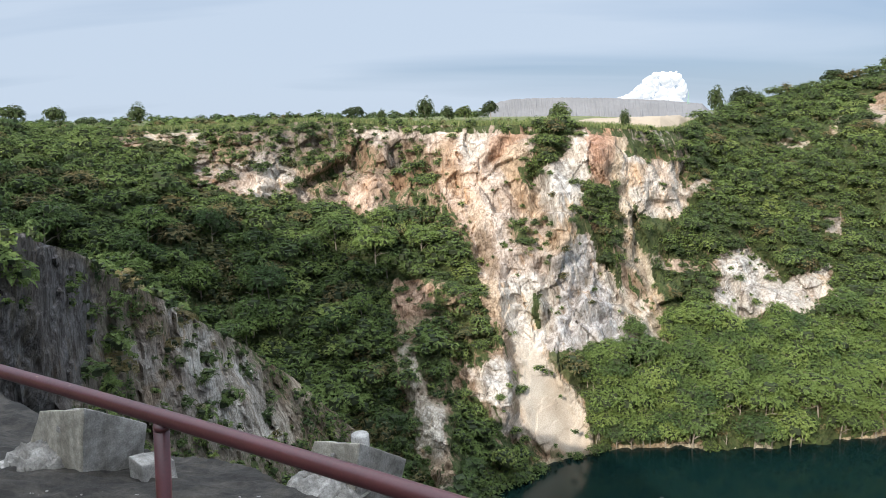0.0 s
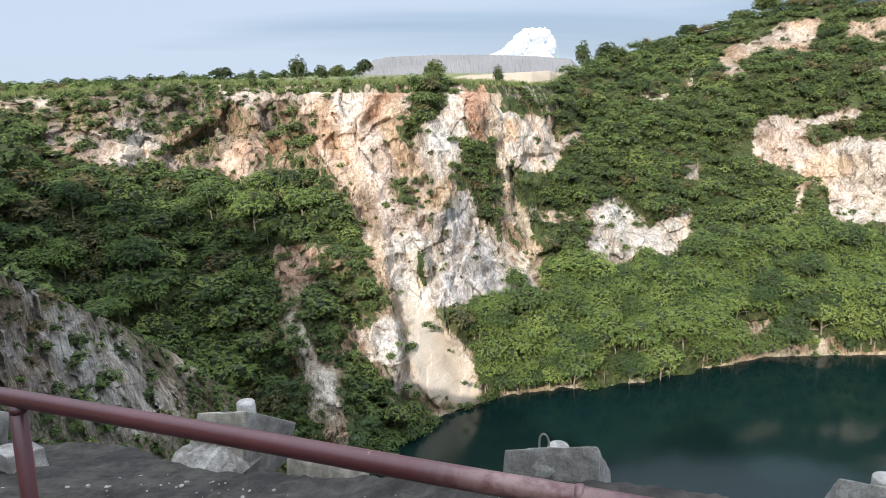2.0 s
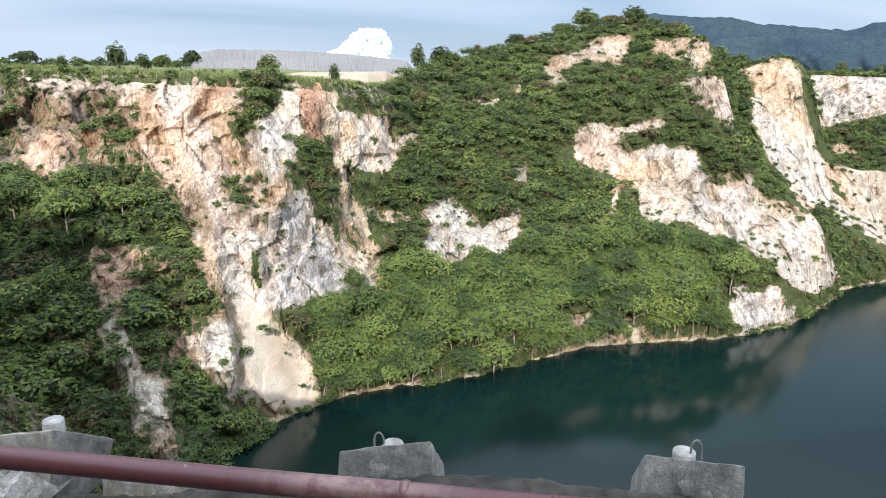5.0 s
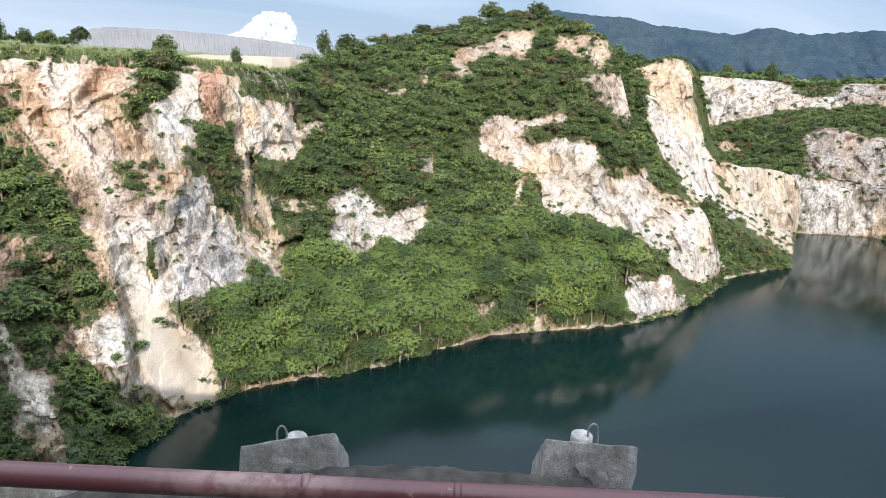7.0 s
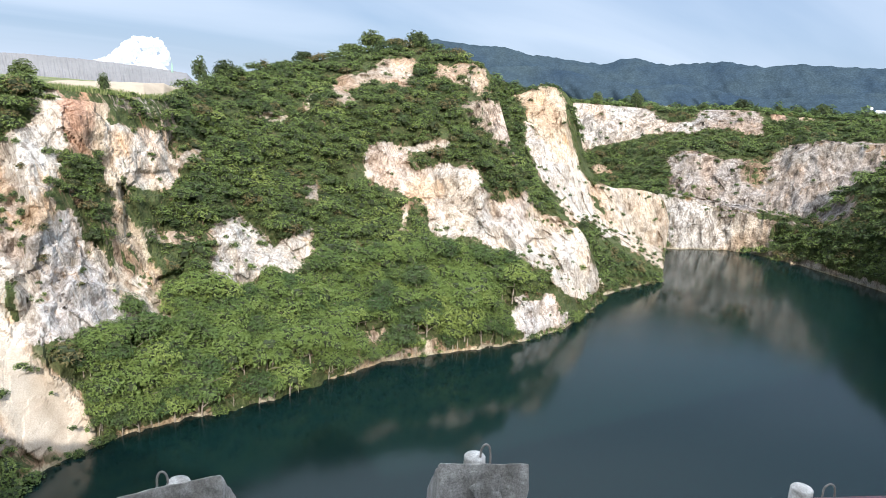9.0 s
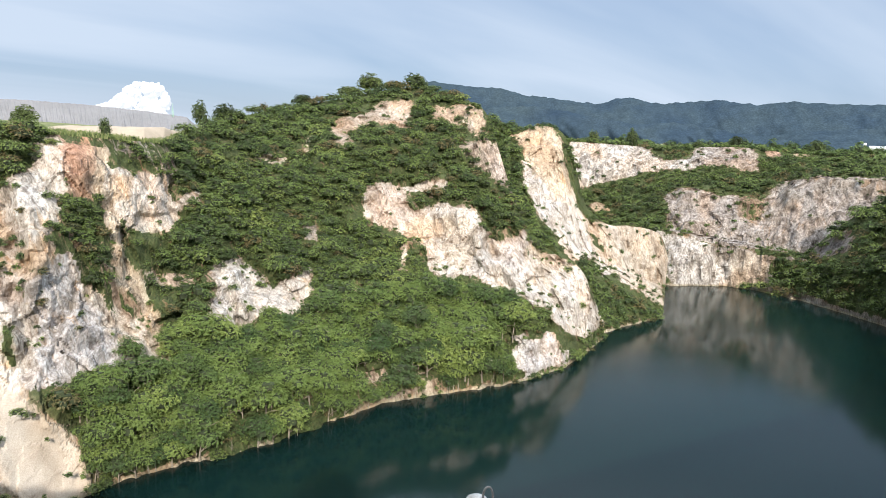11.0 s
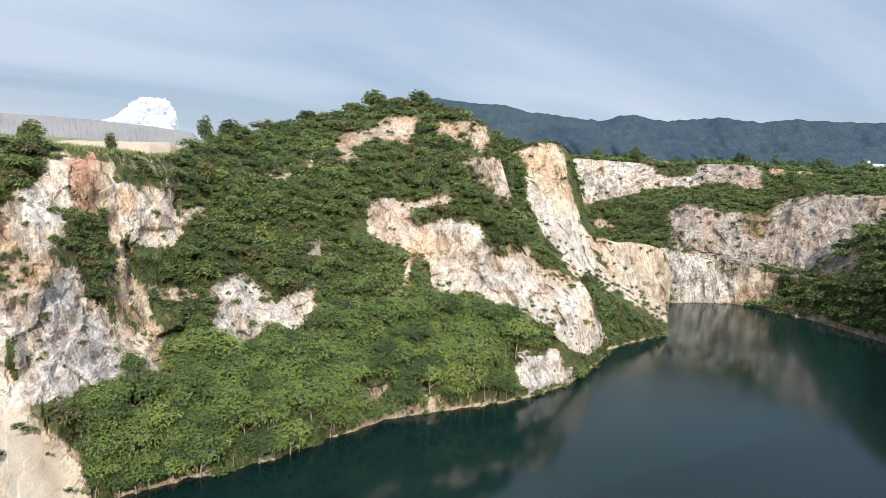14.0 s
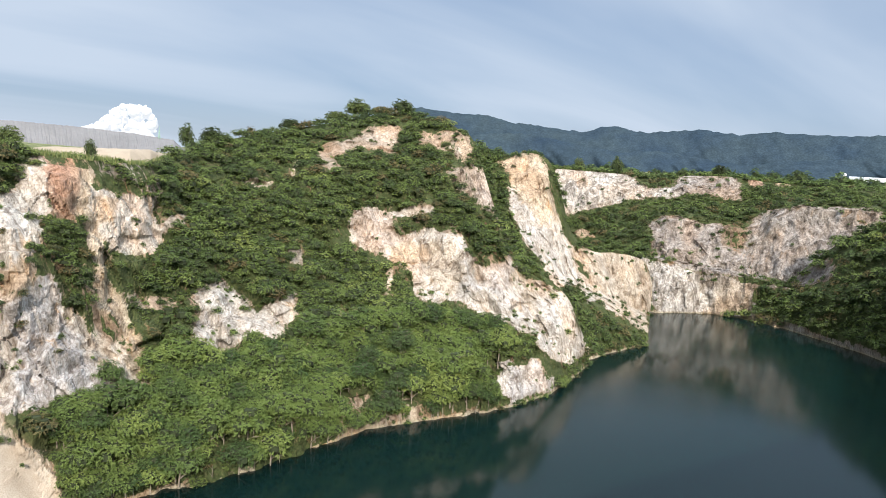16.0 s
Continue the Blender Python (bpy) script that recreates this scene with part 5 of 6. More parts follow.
def tree(seed, height, crown, flat, lobes, cards, leaf, label, lift=0.45, mat=None):
    """A tree standing at the origin: trunk with limbs, and a crown of leaf sprays."""
    g = random.Random(seed)
    top = new("tree")
    tagged(top, label, "tree", "trees of the quarry")
    bm = bmesh.new()
    lean = (g.uniform(-0.25, 0.25), g.uniform(-0.25, 0.25))
    path = [(lean[0] * k * k * 0.12, lean[1] * k * k * 0.12, -0.8 + (height * 0.72 + 0.8) * k / 4) for k in range(5)]
    w = 0.014 * height + 0.03
    tube(bm, path, [w * (1.25 - 0.2 * k) for k in range(5)])
    for k in range(6):
        a = 2.4 * k + g.random()
        s = path[2 + k % 3]
        reach = crown * g.uniform(0.45, 0.75)
        e = (s[0] + reach * math.cos(a), s[1] + reach * math.sin(a), s[2] + height * g.uniform(0.12, 0.28))
        mid = ((s[0] + e[0]) / 2, (s[1] + e[1]) / 2, (s[2] + e[2]) / 2 + 0.1 * reach)
        tube(bm, [s, mid, e], [w * 0.5, w * 0.35, w * 0.15], 5)
    part("trunk", bm, BARK, top, "grey-brown trunk with bare limbs")
    v, q, heart = foliage(seed, lobes, cards, flat, leaf)
    v = v * np.array([crown, crown, height * (1 - lift)]) + np.array([path[-1][0] * 0.7, path[-1][1] * 0.7, height * lift])
    me = quad_mesh("crown", v, q, False)
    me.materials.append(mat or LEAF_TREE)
    me.materials.append(HEART_SHADE)
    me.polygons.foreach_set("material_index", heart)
    c = new("crown", me)
    c.parent = top
    tagged(c, "open green crown of small leaves")
    return top


def spot(b, r, z):
    return r * math.sin(radians(b)), r * math.cos(radians(b)), z


def stand(x, y, z, turn, size, tall=1.0):
    return Matrix.Translation((x, y, z)) @ Matrix.Rotation(turn, 4, "Z") @ Matrix.Diagonal((size, size, size * tall, 1))


def main_size(b, z, cov, u):
    big = np.where((b > 12) & (z < 17), 1.8 + 1.4 * u, np.where(b < 2, 1.7 + 1.6 * u, 1.15 + 1.5 * u))
    return np.where(cov < 0.5, np.where(b < 1, 0.45 + 1.7 * u ** 2, 0.4 + 0.9 * u * u), np.where(cov < 0.78, 0.6 + 1.1 * u * u, big))


plants = scatter(MAIN, -45, 53, 0.03, 1.0, 52000, main_size, 11, pack=0.35, cover=0.9)


def bearing(s):
    return math.degrees(math.atan2(s[0], s[1]))


# trees of the lower slope, each a thing of its own
lower = [s for s in plants if 11 < bearing(s) < 47 and s[2] < 11.5 and s[3] > 1.5]
upper = [s for s in plants if bearing(s) < 8 and 12 < s[2] < 28 and s[3] > 1.9]
chosen = (lower + upper)[:290]
gone = {id(s) for s in chosen}
rest = [s for s in plants if id(s) not in gone]
kinds = [tree(300 + k, 4.2, 2.4, (0.5, 0.62, 0.45, 0.7)[k], (9, 8, 11, 7)[k], (1000, 940, 1060, 900)[k], 0.072,
              "green feathery-leaved tree on the slope above the lake", 0.32) for k in range(4)]
turner = random.Random(5)
for k, s in enumerate(chosen):
    m = stand(s[0], s[1], s[2] + 0.1 * s[3], turner.random() * 6.28, s[3] / 2.4 * 1.08, 0.85 + 0.3 * turner.random())
    if k < 4:
        kinds[k].matrix_basis = m
    else:
        copy_thing(kinds[k % 4], stand(s[0], s[1], s[2] + 0.1 * s[3], turner.random() * 6.28, s[3] / 2.4 * 1.08, 0.85 + 0.3 * turner.random()) @ Matrix.Diagonal([1 / v for v in kinds[k % 4].scale] + [1]))
thicket("shrubs", rest, SHRUBS, "dense green shrubs and small trees covering the quarry slopes")
plants = scatter(SPUR, 40.5, 57.4, 0.05, 1.0, 6000, lambda b, z, c, u: np.where(c < 0.6, 0.5 + 0.7 * u, 1.1 + 1.4 * u), 12)
plants += scatter(FAR, 47, 78, 0.03, 1.0, 14000, lambda b, z, c, u: np.where(c < 0.75, 0.6 + 0.9 * u, 1.2 + 1.5 * u), 13)
plants = [s[:5] + (s[5] * 0.6,) for s in plants]
plants += scatter(BANK, 62, 80, 0.1, 1.0, 4000, lambda b, z, c, u: 1.6 + 1.9 * u, 14)
thicket("shrubs", plants, BUSHES, "green shrubs along the benches of the far quarry wall")
plants = scatter(LEFT, -45, 1, 0.02, 0.66, 14000, lambda b, z, c, u: 0.3 + 1.2 * u * u, 15, cover=0.8)
thicket("shrubs", plants, BUSHES, "shaded green bushes clinging to the grey rock slope")


# rim and skyline trees: bearing, range, foot height, height, crown radius, flatness
RIM_TREES = [(-7.4, 121, 41, 3.4, 1.9, 0.35), (-1.7, 128, 40.7, 4.6, 1.7, 0.95), (-5.1, 132, 40.8, 2.6, 1, 0.9), (0.2, 140, 40.8, 3.2, 1.5, 0.8), (1.5, 138, 40.7, 3.4, 1.6, 0.7), (3.6, 150, 40.9, 4.6, 1.7, 0.6), (8.9, 124, 40, 4, 2, 0.8), (14, 112, 39.5, 2.9, 0.9, 1), (20.5, 150, 40.9, 5.6, 1.7, 0.9), (22.3, 150, 41.3, 5.2, 2.4, 0.7), (33.4, 181, 51, 6.5, 3.3, 0.8), (37, 183, 52, 6.3, 3.2, 0.6), (31.7, 178, 49.4, 5, 2.8, 0.6)]
RIM_TREES += [(28.2, 172, 46.7, 4.6, 2.5, 0.5), (35.2, 182, 52.1, 4.2, 2.8, 0.5), (54.2, 272, 39.9, 7.5, 2.6, 0.8), (51.2, 271, 40, 6.5, 2.2, 0.9), (61.7, 274, 40.4, 6.5, 2.4, 0.7), (67, 272, 39.4, 6.5, 3, 0.7), (58.9, 272, 40.1, 4.5, 2.4, 0.6), (-31.3, 190, 41.1, 6, 3.2, 0.7), (-28.6, 185, 41, 5.2, 2.6, 0.7), (-23.2, 182, 40.7, 5.4, 2.4, 0.8)]
for k, (b, r, z, h, c, fl) in enumerate(RIM_TREES):
    t = tree(500 + k, h * 0.9, c * 1.1, fl, 6 + k % 4, 420, 0.14, "dark green tree standing on the grassy rim", 0.16, LEAF_DARK)
    t.matrix_basis = Matrix.Translation(spot(b, r, z - (1.2 if b > 25 else 0.3)))


# low scrub along the rim and over the plateau
def plateau_scrub():
    g = np.random.default_rng(77)
    out = []
    for k in range(1200):
        b = -36 + 114 * g.random()
        r0, z0 = inner_edge(np.array([b]))
        o = 0.8 + 90 * g.random() ** 2.2
        if -24 < b < -16 and o < 6 or 9 < b < 19 and o > 6 or -16 < b < 9 and g.random() < 0.35 or b < -5 and o < 16 and g.random() < 0.75:
            continue
        w = 1 - math.exp(-o / 70)
        level = float(np.interp(b, [-180, -100, -40, 10, 18, 24, 40, 50, 70, 180], [40, 41, 42.0, 40.7, 39.3, 36.2, 34.2, 37.0, 38.2, 40]))
        z = float(z0[0]) * (1 - w) + level * w
        if b > 46 or b < -16:
            rad = 0.7 + 1.3 * g.random() ** 2
        else:
            rad = 0.4 + 0.7 * g.random() ** 2
        x, y, _ = spot(b, float(r0[0]) + o, 0)
        out.append((x, y, z - 0.3 * rad, rad, 0.9, float(np.clip(0.4 + 0.3 * g.normal(), 0, 1))))
    for k in range(760):
        b = 46.5 + 31 * g.random() if k % 5 else -37 + 22 * g.random()
        r0, z0 = inner_edge(np.array([b]))
        o = 1 + 45 * g.random() ** 1.5
        if b < 0 and o < 18:
            continue
        w = 1 - math.exp(-o / 70)
        level = 37.6 if b > 0 else 42.0
        rad = (1.3 + 1.5 * g.random()) if b > 0 else (1.0 + 1.6 * g.random())
        x, y, _ = spot(b, float(r0[0]) + o, 0)
        out.append((x, y, float(z0[0]) * (1 - w) + level * w - 0.35 * rad, rad, 0.9, float(np.clip(0.35 + 0.25 * g.normal(), 0, 1))))
    for k in range(430):
        b, r = 45 + 35 * g.random(), 300 + 620 * g.random() ** 1.6
        x, y, _ = spot(b, r, 0)
        out.append((x, y, 36.6 + 0.0022 * r, 1.8 + 4.2 * g.random() ** 3, 0.9 + 0.5 * g.random(), 0.06 + 0.26 * g.random()))
    for k in range(300):
        b, r = -38 + 41 * g.random(), 165 + 120 * g.random()
        x, y, _ = spot(b, r, 0)
        out.append((x, y, 41.0, 1.0 + 1.4 * g.random() ** 2, 1.0, 0.3 * g.random()))
    for k in range(220):
        b, r = -36 + 114 * g.random(), 330 + 700 * g.random()
        x, y, _ = spot(b, r, 0)
        if not 1 < b < 45:
            out.append((x, y, 39.4 if b > 40 else 41.4, 1.2 + 1.8 * g.random(), 0.9, 0.25 * g.random()))
    thicket("shrubs", out, TUFTS, "low scrub scattered over the grassy plateau")


plateau_scrub()


def rim_grass():
    """Tall seeding grass along the western rim: tufts of narrow blades."""
    m, nt, bsdf = material("rim_grass")
    g_in = nt.nodes.new("ShaderNodeNewGeometry")
    nt.links.new(ramp(nt, g_in.outputs["Random Per Island"], [(0.0, (0.075, 0.11, 0.03)), (0.6, (0.14, 0.175, 0.052)), (1.0, (0.24, 0.235, 0.095))]).outputs[0], bsdf.inputs["Base Color"])
    bsdf.inputs["Roughness"].default_value = 0.8
    g = np.random.default_rng(63)
    count = 3600
    b, o = -36 + 56 * g.random(count), 0.2 + 26 * g.random(count) ** 1.7
    r0, z0 = inner_edge(b)
    w = 1 - np.exp(-o / 70)
    level = np.interp(b, [-40, 10, 18, 24], [42.0, 40.7, 39.3, 36.2])
    a = np.radians(b)
    foot = np.stack([(r0 + o) * np.sin(a), (r0 + o) * np.cos(a), z0 * (1 - w) + level * w - 0.1], -1)
    per = 7
    base = np.repeat(foot, per, 0) + np.concatenate([0.35 * g.normal(size=(count * per, 2)), np.zeros((count * per, 1))], 1)
    turn = 6.283 * g.random(count * per)
    tall = np.repeat(0.35 + 0.5 * g.random(count), per) * (0.7 + 0.5 * g.random(count * per))
    side = np.stack([np.cos(turn), np.sin(turn), 0 * turn], -1) * 0.075
    tip = base + np.stack([0.22 * tall * g.normal(size=len(tall)), 0.22 * tall * g.normal(size=len(tall)), tall], -1)
    verts = np.stack([base - side, base + side, tip + 0.25 * side, tip - 0.25 * side], 1).reshape(-1, 3)
    me = quad_mesh("grass", verts, np.arange(len(verts)).reshape(-1, 4), False)
    me.materials.append(m)
    tagged(new("grass", me), "tall yellow-green grass along the cliff's rim", "grass", kind="stuff")


rim_grass()


def dead_stems():
    """Drowned, leafless stems along the water's edge."""
    g = random.Random(41)
    for b in (16.3, 22.6, 27.2, 27.9, 33.0, 40.6, 44.1, 52.6):
        r = along(MAIN_FOOT, np.array([b]))[0][0] + 0.6
        top = new("dead_stem")
        top.location = spot(b, r, 0)
        tagged(top, "bare grey drowned stem standing in the lake", "dead tree", "drowned stems")
        h = g.uniform(1.4, 2.6)
        lean = g.uniform(-0.35, 0.35)
        bm = bmesh.new()
        tube(bm, [(0, 0, -0.8), (lean * 0.4 * h, 0, 0.45 * h), (lean * h, 0.1, h)], [0.055, 0.045, 0.02], 6)
        part("stem", bm, BARK, top)
        for k in range(3):
            f = 0.35 + 0.2 * k
            a = g.uniform(0, 6.28)
            bm = bmesh.new()
            tube(bm, [(lean * f * h, 0, f * h), (lean * f * h + 0.4 * math.cos(a), 0.4 * math.sin(a), f * h + 0.5)], [0.03, 0.012], 5)
            part("branch", bm, BARK, top)


dead_stems()


# ---- far things ----
def tailings():
    m = plain_material("grey_tailings", (0.178, 0.175, 0.178), 0.95, 0, 0.08, 0.12, 0.2)
    bs = np.arange(2.0, 20.4, 0.03)
    rows = 34
    b, v = np.meshgrid(bs, np.linspace(0, 1, rows))
    top = np.interp(b, [2.0, 2.6, 3.4, 4.3, 5.4, 9.0, 13.0, 17.0, 19.6, 20.4], [-0.4, 0.2, 0.62, 0.95, 1.14, 1.16, 1.02, 0.75, 0.46, -0.3])
    r = 300 + 14 * v
    gully = np.stack([b.ravel() * 7 + 1.5 * v.ravel(), np.full(b.size, 0.5), v.ravel() * 1.5], -1)
    r += (0.7 * fractal(gully, (1.0, 1.0, 1.0), 3, 3, True)).reshape(b.shape) * (1 - v) ** 0.5
    low = EYE - 3
    z = low + (EYE + 314 * np.tan(np.radians(top)) - low) * np.minimum(v * 1.08, 1) + fractal(gully, (1.3, 1, 1), 2, 5).reshape(b.shape) * 0.12
    a = np.radians(b)
    p = np.stack([(r * np.sin(a)).ravel(), (r * np.cos(a)).ravel(), z.ravel()], -1)
    back = p[-len(bs):] * np.array([1.25, 1.25, 1]) - np.array([0, 0, 6])
    me = quad_mesh("tailings_mound", np.concatenate([p, back]), grid_quads(rows + 1, len(bs)))
    me.materials.append(m)
    tagged(new("tailings_mound", me), "long flat-topped grey tailings heap with gullied flanks", "spoil heap")


tailings()


def sand_bank():
    m = plain_material("pale_sand", (0.35, 0.285, 0.21), 0.95, 0, 0.4, 0.12, 0.06)
    bs = np.arange(9.2, 19.8, 0.06)
    rows = 14
    b, v = np.meshgrid(bs, np.linspace(0, 1, rows))
    top = np.interp(b, [9.4, 10.2, 12, 14, 16, 18, 19.2, 19.9], [39.2, 40.6, 41.05, 41.05, 41.15, 41.1, 40.3, 38.5])
    r = np.interp(b, [9, 16.6, 18, 20], [119, 119, 125, 142]) + 9 * v
    a = np.radians(b)
    z = 38.4 + (top - 38.4) * np.sin(v * math.pi / 2)
    p = np.stack([(r * np.sin(a)).ravel(), (r * np.cos(a)).ravel(), z.ravel()], -1)
    p[:, 2] += 0.12 * fractal(p, (2, 2, 2), 3, 5)
    back = p[-len(bs):] * np.array([1.12, 1.12, 1]) - np.array([0, 0, 2.5])
    me = quad_mesh("sand_bank", np.concatenate([p, back]), grid_quads(rows + 1, len(bs)))
    me.materials.append(m)
    tagged(new("sand_bank", me), "low bank of pale tipped sand behind the rim", "sand bank")


sand_bank()


def cloud():
    m, nt, bsdf = material("cumulus")
    bsdf.inputs["Base Color"].default_value = (0.22, 0.22, 0.22, 1)
    bsdf.inputs["Roughness"].default_value = 1.0
    bsdf.inputs["Specular IOR Level"].default_value = 0.0
    # the cloud's sunlit white is mostly put in as a glow of its own
    bsdf.inputs["Emission Color"].default_value = (0.86, 0.92, 1.0, 1)
    bsdf.inputs["Emission Strength"].default_value = 0.62
    g = np.random.default_rng(4)
    sv, sq = cube_sphere(4)
    vs, qs, n = [], [], 0
    for k in range(260):
        b = 13.3 + 5.0 * g.random()
        top = float(np.interp(b, [13.2, 14.0, 14.8, 15.4, 16.2, 17.0, 17.7, 18.1, 18.4], [0.95, 1.25, 1.8, 2.4, 2.95, 2.95, 3.0, 2.3, 1.5]))
        wide = 0.10 + 0.30 * g.random() ** 2
        el = max(0.55, top - wide - (top - 0.55) * g.random() ** 1.6)
        size = 4300 * math.radians(wide)
        c = np.array(spot(b, 4300 + 60 * g.random(), EYE + 4300 * math.tan(math.radians(el))))
        v = sv * size
        v = v * (1 + 0.13 * fractal(v + c, (size * 0.75,) * 3, 3, k)[:, None]) + c
        vs.append(v)
        qs.append(sq + n)
        n += len(v)
    me = quad_mesh("cumulus_cloud", np.concatenate(vs), np.concatenate(qs))
    me.materials.append(m)
    tagged(new("cumulus_cloud", me), "small bright white cumulus cloud low in the sky", "cloud", kind="structure")


cloud()


def works_mast():
    """A slender pale green mast on the heap."""
    top = new("mast")
    x, y, z = spot(18.6, 312, EYE + 3.0)
    top.location = (x, y, z - 1.5)
    tagged(top, "slender pale green steel mast on the heap", "mast")
    m = plain_material("pale_green_paint", (0.30, 0.46, 0.36), 0.6, 0, 1.0, 0.2, 0.01)
    for k in range(4):
        a = math.pi / 4 + k * math.pi / 2
        bm = bmesh.new()
        tube(bm, [(0.55 * math.cos(a), 0.55 * math.sin(a), 0), (0.12 * math.cos(a), 0.12 * math.sin(a), 4.6)], [0.09, 0.06], 6)
        part("leg", bm, m, top)
    for h in (1.0, 2.0, 3.0, 4.0):
        w = 0.55 - 0.43 * h / 4.6
        bm = bmesh.new()
        ring = [(w * math.cos(math.pi / 4 + k * math.pi / 2), w * math.sin(math.pi / 4 + k * math.pi / 2), h) for k in range(5)]
        tube(bm, ring, [0.05] * 5, 5)
        part("brace", bm, m, top)
    bm = bmesh.new()
    tube(bm, [(0, 0, 4.4), (0, 0, 6.2)], [0.07, 0.04], 6)
    part("spike", bm, m, top)


works_mast()


def far_shed(b, r, length, depth, height, label):
    """A long white shed on the plain."""
    top = new("shed")
    top.matrix_basis = Matrix.Translation(spot(b, r, 42.0)) @ Matrix.Rotation(-radians(b), 4, "Z")
    tagged(top, label, "shed")
    wall_m = plain_material("white_sheet", (0.74, 0.75, 0.76), 0.5, 0, 0.3, 0.06, 0.01)
    roof_m = plain_material("pale_roof", (0.62, 0.65, 0.69), 0.45, 0, 0.3, 0.08, 0.01)
    dark = plain_material("doorway_shade", (0.05, 0.055, 0.06), 0.7, 0, 0.5, 0.2, 0.01)
    bm = bmesh.new()
    bmesh.ops.create_cube(bm, size=1.0, matrix=Matrix.Translation((0, 0, height / 2)) @ Matrix.Diagonal((length, depth, height, 1)))
    part("wall", bm, wall_m, top)
    bm = bmesh.new()
    h, e = height, 0.5
    v = [bm.verts.new(c) for c in ((-length / 2 - e, -depth / 2 - e, h), (length / 2 + e, -depth / 2 - e, h), (length / 2 + e, 0, h + 1.6), (-length / 2 - e, 0, h + 1.6), (-length / 2 - e, depth / 2 + e, h), (length / 2 + e, depth / 2 + e, h))]
    for f in ((0, 1, 2, 3), (3, 2, 5, 4), (0, 3, 4), (1, 5, 2), (0, 4, 5, 1)):
        bm.faces.new([v[i] for i in f])
    part("roof", bm, roof_m, top, "pale metal roof")
    # solid dark panels on the wall, coloured as the shade inside doorways
    for k in range(4):
        bm = bmesh.new()
        bmesh.ops.create_cube(bm, size=1.0, matrix=Matrix.Translation((-length * 0.36 + k * length * 0.24, -depth / 2, height * 0.4)) @ Matrix.Diagonal((length * 0.08, 0.3, height * 0.5, 1)))
        part("doorway_panel", bm, dark, top, "dark panel for an unlit doorway")


far_shed(71.6, 900, 44, 15, 3.4, "long white metal shed on the far plain")


def water_tower(b, r):
    top = new("water_tower")
    top.location = spot(b, r, 42.0)
    tagged(top, "small white water tower on the far plain", "water tower")
    m = plain_material("white_tank", (0.72, 0.73, 0.74), 0.5, 0, 0.6, 0.08, 0.01)
    for k in range(4):
        bm = bmesh.new()
        a = math.pi / 4 + k * math.pi / 2
        tube(bm, [(1.3 * math.cos(a), 1.3 * math.sin(a), 0), (0.9 * math.cos(a), 0.9 * math.sin(a), 5)], [0.15, 0.12], 6)
        part("leg", bm, m, top)
    bm = bmesh.new()
    tube(bm, [(0, 0, 5), (0, 0, 5.3), (0, 0, 7.4), (0, 0, 8)], [1.0, 1.5, 1.5, 0.5], 14)
    part("tank", bm, m, top)


water_tower(69.9, 900)


# ---- the lookout ----
NORMAL = radians(32)


def near(s, d, z):
    """A place by the railing: along it, out from it, and up from the eye's level."""
    return Vector((s * math.cos(NORMAL) + d * math.sin(NORMAL), -s * math.sin(NORMAL) + d * math.cos(NORMAL), EYE + z))


def concrete_material(name, colour, light, deep=1.0):
    m, nt, bsdf = material(name)
    big, mid, fine = noise_node(nt, 3.5, 5, 0.6), noise_node(nt, 14, 5, 0.65), noise_node(nt, 90, 5, 0.75)
    stain = noise_node(nt, 5, 4, 0.6, (1.6, 1.6, 0.35), 0.4)
    a = mixed(nt, "MIX", ramp(nt, big.outputs[0], [(0.42, 0.0), (0.62, 1.0)]).outputs[0], colour, light)
    b = mixed(nt, "MULTIPLY", 0.8, a.outputs[0], ramp(nt, stain.outputs[0], [(0.35, (0.58, 0.56, 0.53)), (0.6, (1.1, 1.1, 1.1))]).outputs[0])
    c = mixed(nt, "MULTIPLY", 0.9, b.outputs[0], ramp(nt, mid.outputs[0], [(0.3, 0.7), (0.7, 1.2)]).outputs[0])
    d = mixed(nt, "MULTIPLY", 0.9, c.outputs[0], ramp(nt, fine.outputs[0], [(0.3, 0.55), (0.6, 1.15)]).outputs[0])
    nt.links.new(d.outputs[0], bsdf.inputs["Base Color"])
    bsdf.inputs["Roughness"].default_value = 0.93
    bumped(nt, bsdf, [(mid.outputs[0], 0.012 * deep), (fine.outputs[0], 0.004 * deep)], 0.8)
    return m


CONCRETE = concrete_material("weathered_concrete", (0.285, 0.265, 0.24), (0.44, 0.41, 0.375))
MORTAR = concrete_material("pale_mortar", (0.40, 0.375, 0.345), (0.52, 0.49, 0.455))
PALE = concrete_material("pale_concrete", (0.40, 0.355, 0.29), (0.52, 0.465, 0.385))
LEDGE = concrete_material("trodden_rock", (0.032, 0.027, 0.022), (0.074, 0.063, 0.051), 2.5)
STEEL = plain_material("rusty_bar", (0.22, 0.19, 0.17), 0.7, 0.3, 60, 0.4, 0.001)


